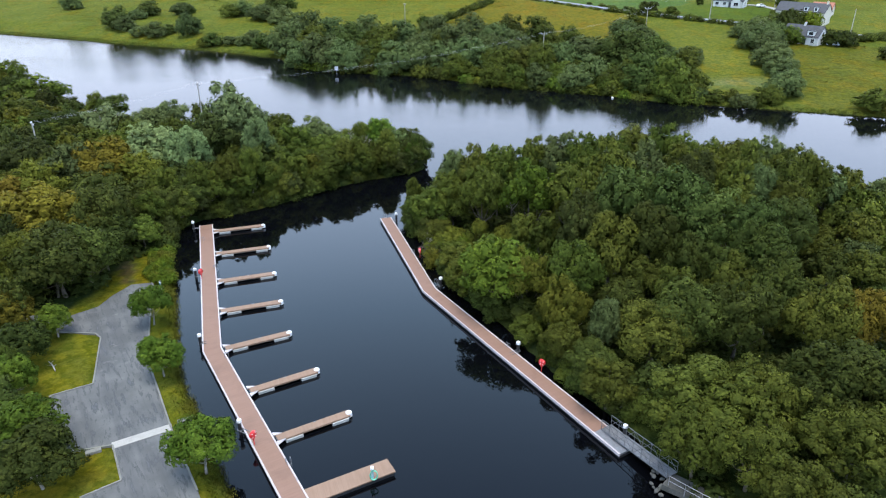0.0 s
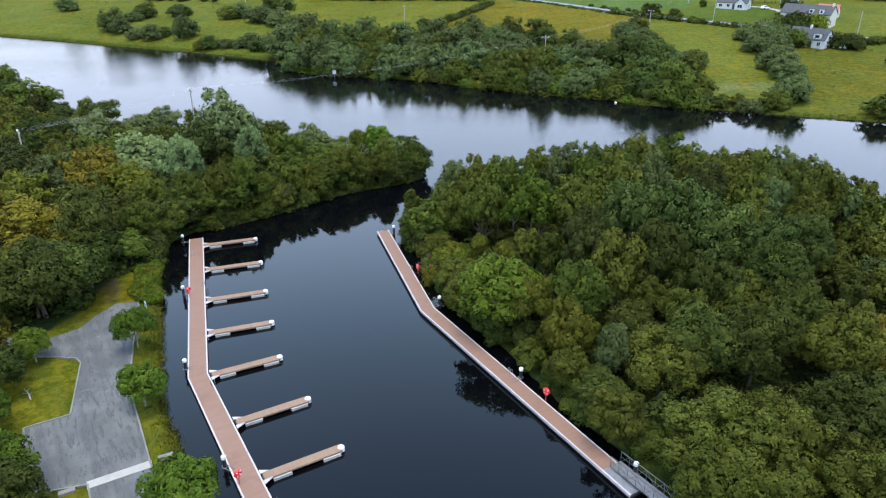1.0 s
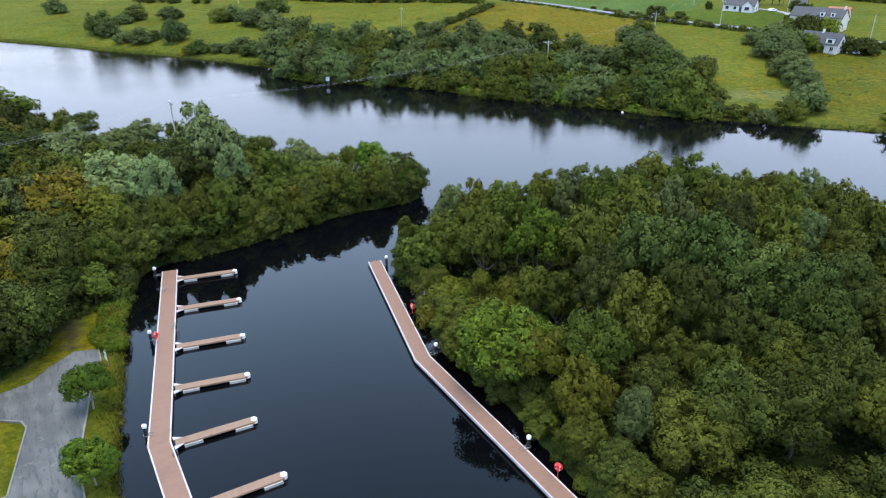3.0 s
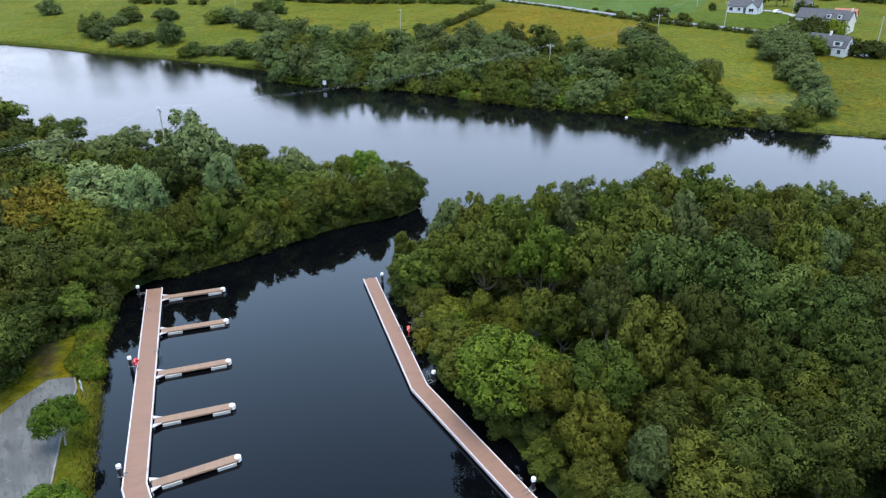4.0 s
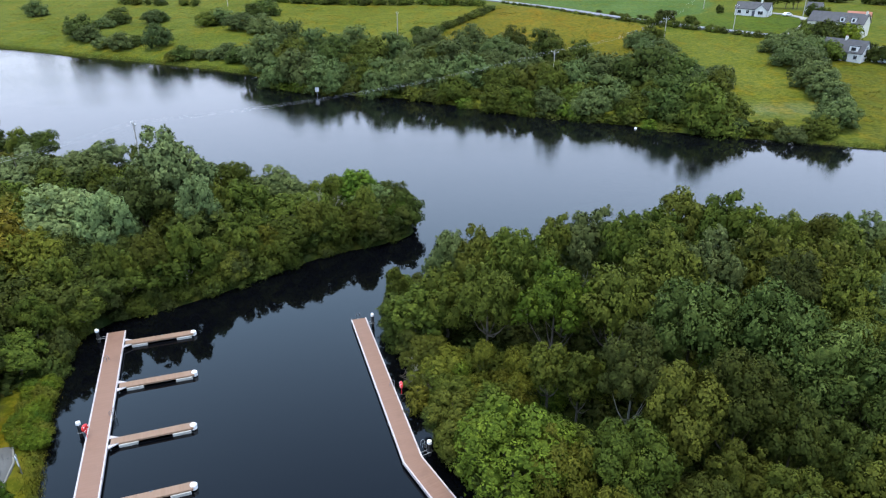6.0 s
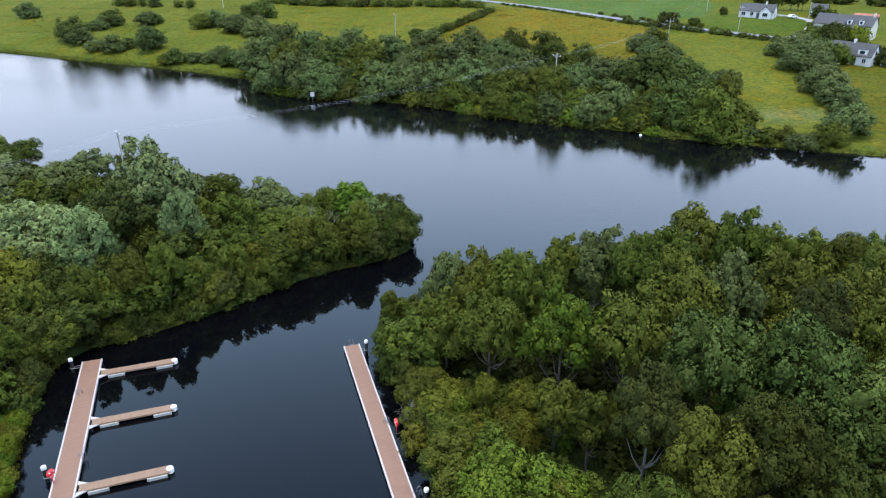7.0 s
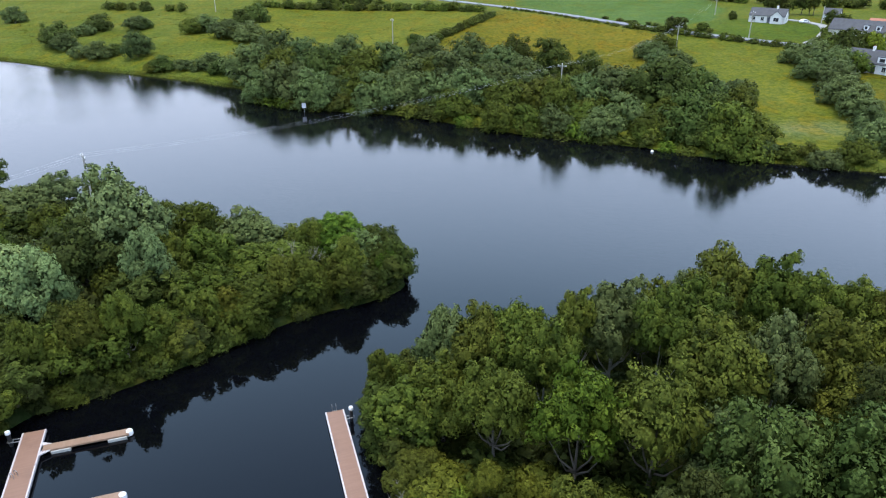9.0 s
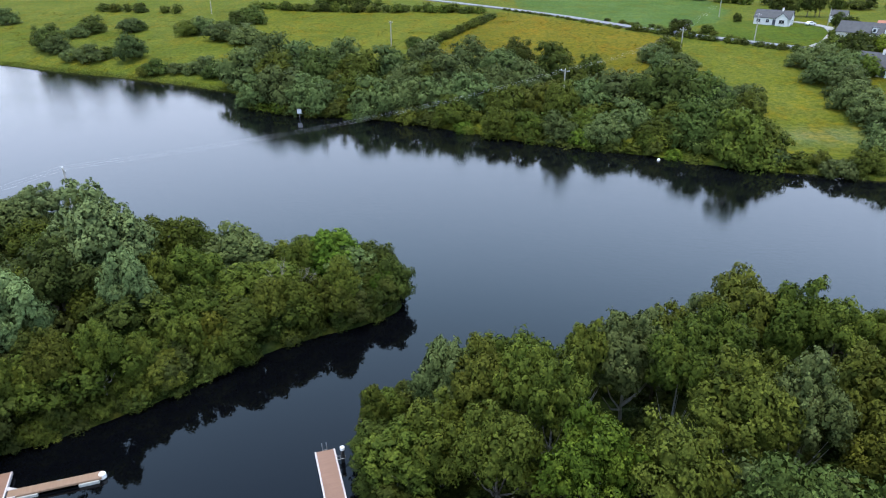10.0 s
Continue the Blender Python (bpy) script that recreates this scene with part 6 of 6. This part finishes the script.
kerb_me = kerb_mesh()
kerb_rng = random.Random(6)
for k in list(range(1, 9)) + list(range(16, 27)):
    a, b = Vector(CAR_PARK[k]), Vector(CAR_PARK[k + 1])
    run = (b - a).length
    n = max(1, round(run / 0.92))
    for s in range(n):
        c = a.lerp(b, (s + 0.5) / n)
        st = new("kerb_stone", kerb_me)
        st.parent = car_park
        st.matrix_basis = (Matrix.Translation((c.x, c.y, 0.69 + kerb_rng.uniform(-0.012, 0.012))) @ Matrix.Rotation(math.atan2((b - a).y, (b - a).x) + kerb_rng.uniform(-0.012, 0.012), 4, "Z")
                           @ Matrix.Diagonal((run / n / 0.92, 1, 1, 1)))

board = thing("notice_board", "tall slim white and blue notice board on the grass bank", "sign", m=Matrix.Translation((-36.35, 76.3, 0.66)) @ Matrix.Rotation(-0.75, 4, "Z"))
bm = bmesh.new()
tube(bm, (0, 0, -0.3), (0, 0, 2.2), 0.05, None, 8)
part("post", bm, STEEL, board)
bm = bmesh.new()
box(bm, Matrix.Translation((0, -0.07, 1.45)), 0.5, 0.05, 1.0, 0.01)
panel = part("panel", bm, CAP_WHITE, board)
bm = bmesh.new()
box(bm, Matrix.Translation((0, -0.1, 1.72)), 0.42, 0.012, 0.3)
part("picture_bar", bm, worn("blue_print", (0.06, 0.2, 0.36), (0.08, 0.26, 0.44), 2.0, 12.0, 0.5), panel)


# ---- bare tree on the point ----
def bare_tree(x, y, h, seed):
    rng = random.Random(seed)
    ob = thing("dead_tree", "pale dead tree with bare twisted branches", "tree", m=Matrix.Translation((x, y, ground_at(x, y))))
    bm = bmesh.new()

    def grow(p, d, length, r, depth):
        q = p + d * length
        tube(bm, p, q, r, r * 0.6, 6)
        if depth:
            for _ in range(3 if depth > 1 else 2):
                grow(q, (d + Vector((rng.uniform(-0.7, 0.7), rng.uniform(-0.7, 0.7), rng.uniform(-0.1, 0.5)))).normalized(), length * rng.uniform(0.6, 0.8), r * 0.58, depth - 1)

    grow(Vector((0, 0, -0.3)), Vector((0.05, 0, 1)), h * 0.36, 0.1, 4)
    part("trunk", bm, PALE_BARK, ob)
    return ob


bare_tree(-17.6, 126.0, 8.4, 2)
bare_tree(-19.2, 128.4, 4.4, 9)
bare_tree(-2.6, 90.5, 3.6, 5)


# ---- dry brushwood on the east bank ----
brush = thing("brushwood", "heap of dry grey-brown brushwood on the east bank", "brushwood", m=Matrix.Translation((-1.7, 89.2, 0.6)))
brush_rng = random.Random(44)
for k in range(46):
    bm = bmesh.new()
    a, run = brush_rng.uniform(0, 6.28), brush_rng.uniform(1.0, 2.4)
    p = Vector((brush_rng.gauss(0, 0.5), brush_rng.gauss(0, 1.4), brush_rng.uniform(0, 0.5)))
    q = p + Vector((math.cos(a) * run * 0.5, math.sin(a) * run * 0.5, brush_rng.uniform(0.4, 1.3)))
    r = q + Vector((math.cos(a) * run * 0.6, math.sin(a) * run * 0.6, brush_rng.uniform(-0.9, 0.2)))
    tube(bm, p, q, 0.04, 0.03, 5)
    tube(bm, q, r, 0.03, 0.012, 5)
    part("twig", bm, BARK, brush)


# ---- rough grass on the banks ----
def grass(name, label, places, blade, seed, materials):
    rng = np.random.default_rng(seed)
    n = len(places)
    p = np.repeat(np.array(places), 7, axis=0)
    p[:, :2] += rng.normal(0, 0.22, (len(p), 2))
    h = blade * rng.uniform(0.5, 1.3, len(p))
    a = rng.uniform(0, 6.28, len(p))
    w = 0.07 * (blade / 0.4)
    left = p + np.stack([np.cos(a) * w, np.sin(a) * w, np.zeros(len(p))], 1)
    right = p - np.stack([np.cos(a) * w, np.sin(a) * w, np.zeros(len(p))], 1)
    tip = p + np.stack([rng.normal(0, 0.35, len(p)) * h, rng.normal(0, 0.35, len(p)) * h, h], 1)
    v = np.stack([left, right, tip], 1).reshape(-1, 3)
    f = np.arange(len(v)).reshape(-1, 3)
    ob = mesh_object(name, v.tolist(), f.tolist(), [materials])
    shade(ob.data, np.tile((0.0, 0.0, 1.0), (len(v), 1)) + rng.normal(0, 0.25, (len(v), 3)), np.full(len(v), 0.5))
    return tagged(ob, label, "grass", kind="stuff")


GRASS = leaves("bank_grass", (0.095, 0.1, 0.014), (0.14, 0.14, 0.02), (0.16, 0.145, 0.024), 0.3)
REED = leaves("river_reeds", (0.07, 0.09, 0.018), (0.1, 0.115, 0.024), (0.12, 0.125, 0.03), 0.2)
grass_rng = random.Random(12)
spots = []
for (a, b), (c, d) in zip(LEFT_SHORE[:10], LEFT_SHORE[1:11]):
    n = int(math.hypot(c - a, d - b) * 34)
    for k in range(n):
        q = grass_rng.random()
        o = min(abs(grass_rng.gauss(0, 0.8)), 1.8) - 0.2
        length = math.hypot(c - a, d - b)
        x, y = a + (c - a) * q - (d - b) / length * o, b + (d - b) * q + (c - a) / length * o
        if not inside(np.array([x]), np.array([y]), CAR_PARK)[0]:
            spots.append((x, y, 0.05 + 0.6 * min(max(o, 0) / 1.3, 1)))
grass("bank_grass", "long yellowish green grass on the cove bank", spots, 0.22, 3, GRASS)
spots = []
for k in range(1, len(FAR_SHORE) - 3):
    (a, b), (c, d) = FAR_SHORE[k], FAR_SHORE[k + 1]
    if k in range(7, 16):
        continue
    n = int(math.hypot(c - a, d - b) * 9)
    for _ in range(n):
        q = grass_rng.random()
        o = abs(grass_rng.gauss(0, 1.3))
        x, y = a + (c - a) * q + o * 0.4, b + (d - b) * q + o
        spots.append((x, y, ground_at(x, y) - 0.05))
grass("river_reeds", "pale green reeds along the far shore", spots, 0.36, 4, REED)

# ---- rough tussocks on the far meadows ----
TUSSOCK = leaves("meadow_tussocks", (0.06, 0.07, 0.01), (0.085, 0.088, 0.012), (0.105, 0.085, 0.012), 0.2)
meadow_rng = random.Random(77)
MEADOW = [(-190, 322), (-163, 312), (-135, 299), (-112, 290), (-88, 279), (-66, 266), (-62, 300), (-20, 300), (18, 376), (-60, 402), (-170, 405), (-230, 420)]
spots = []
for poly, n in ((MEADOW, 5200), (GOLD_FIELD, 1700), (EAST_FIELD, 700)):
    xs, ys = [p[0] for p in poly], [p[1] for p in poly]
    centres = [(meadow_rng.uniform(min(xs), max(xs)), meadow_rng.uniform(min(ys), max(ys))) for _ in range(n // 14)]
    cand = []
    for cx, cy in centres:
        spread = meadow_rng.uniform(0.8, 4.5)
        cand += [(cx + meadow_rng.gauss(0, spread * 2.0), cy + meadow_rng.gauss(0, spread)) for _ in range(14)]
    cand = np.array(cand)
    for x, y in cand[inside(cand[:, 0], cand[:, 1], poly)]:
        spots.append((x, y, ground_at(x, y) - 0.03))
grass("meadow_tussocks", "tufts of rough rushes and rust-tinged grass on the meadows", spots, 0.34, 6, TUSSOCK)

# ---- sapling trunk, drawn as a branch lying on the grass island ----
branch = thing("fallen_branch", "bare pale grey sapling trunk drawn as a branch on the grass", "branch", m=Matrix.Translation((-42.2, 60.3, 0.76)) @ Matrix.Rotation(-0.79, 4, "Z") @ Matrix.Scale(0.62, 4))
bm = bmesh.new()
tube(bm, (-2.0, 0, 0.0), (-0.2, 0.12, 0.12), 0.05, 0.09, 7)
tube(bm, (-0.2, 0.12, 0.12), (1.9, -0.1, 0.05), 0.09, 0.13, 7)
part("stem", bm, POLE_WOOD, branch)
for side, at in ((1, -0.9), (-1, -0.2), (1, 0.6)):
    bm = bmesh.new()
    tube(bm, (at, 0.05, 0.08), (at - 0.6, 0.7 * side, 0.16), 0.045, 0.02, 6)
    part("twig", bm, POLE_WOOD, branch)
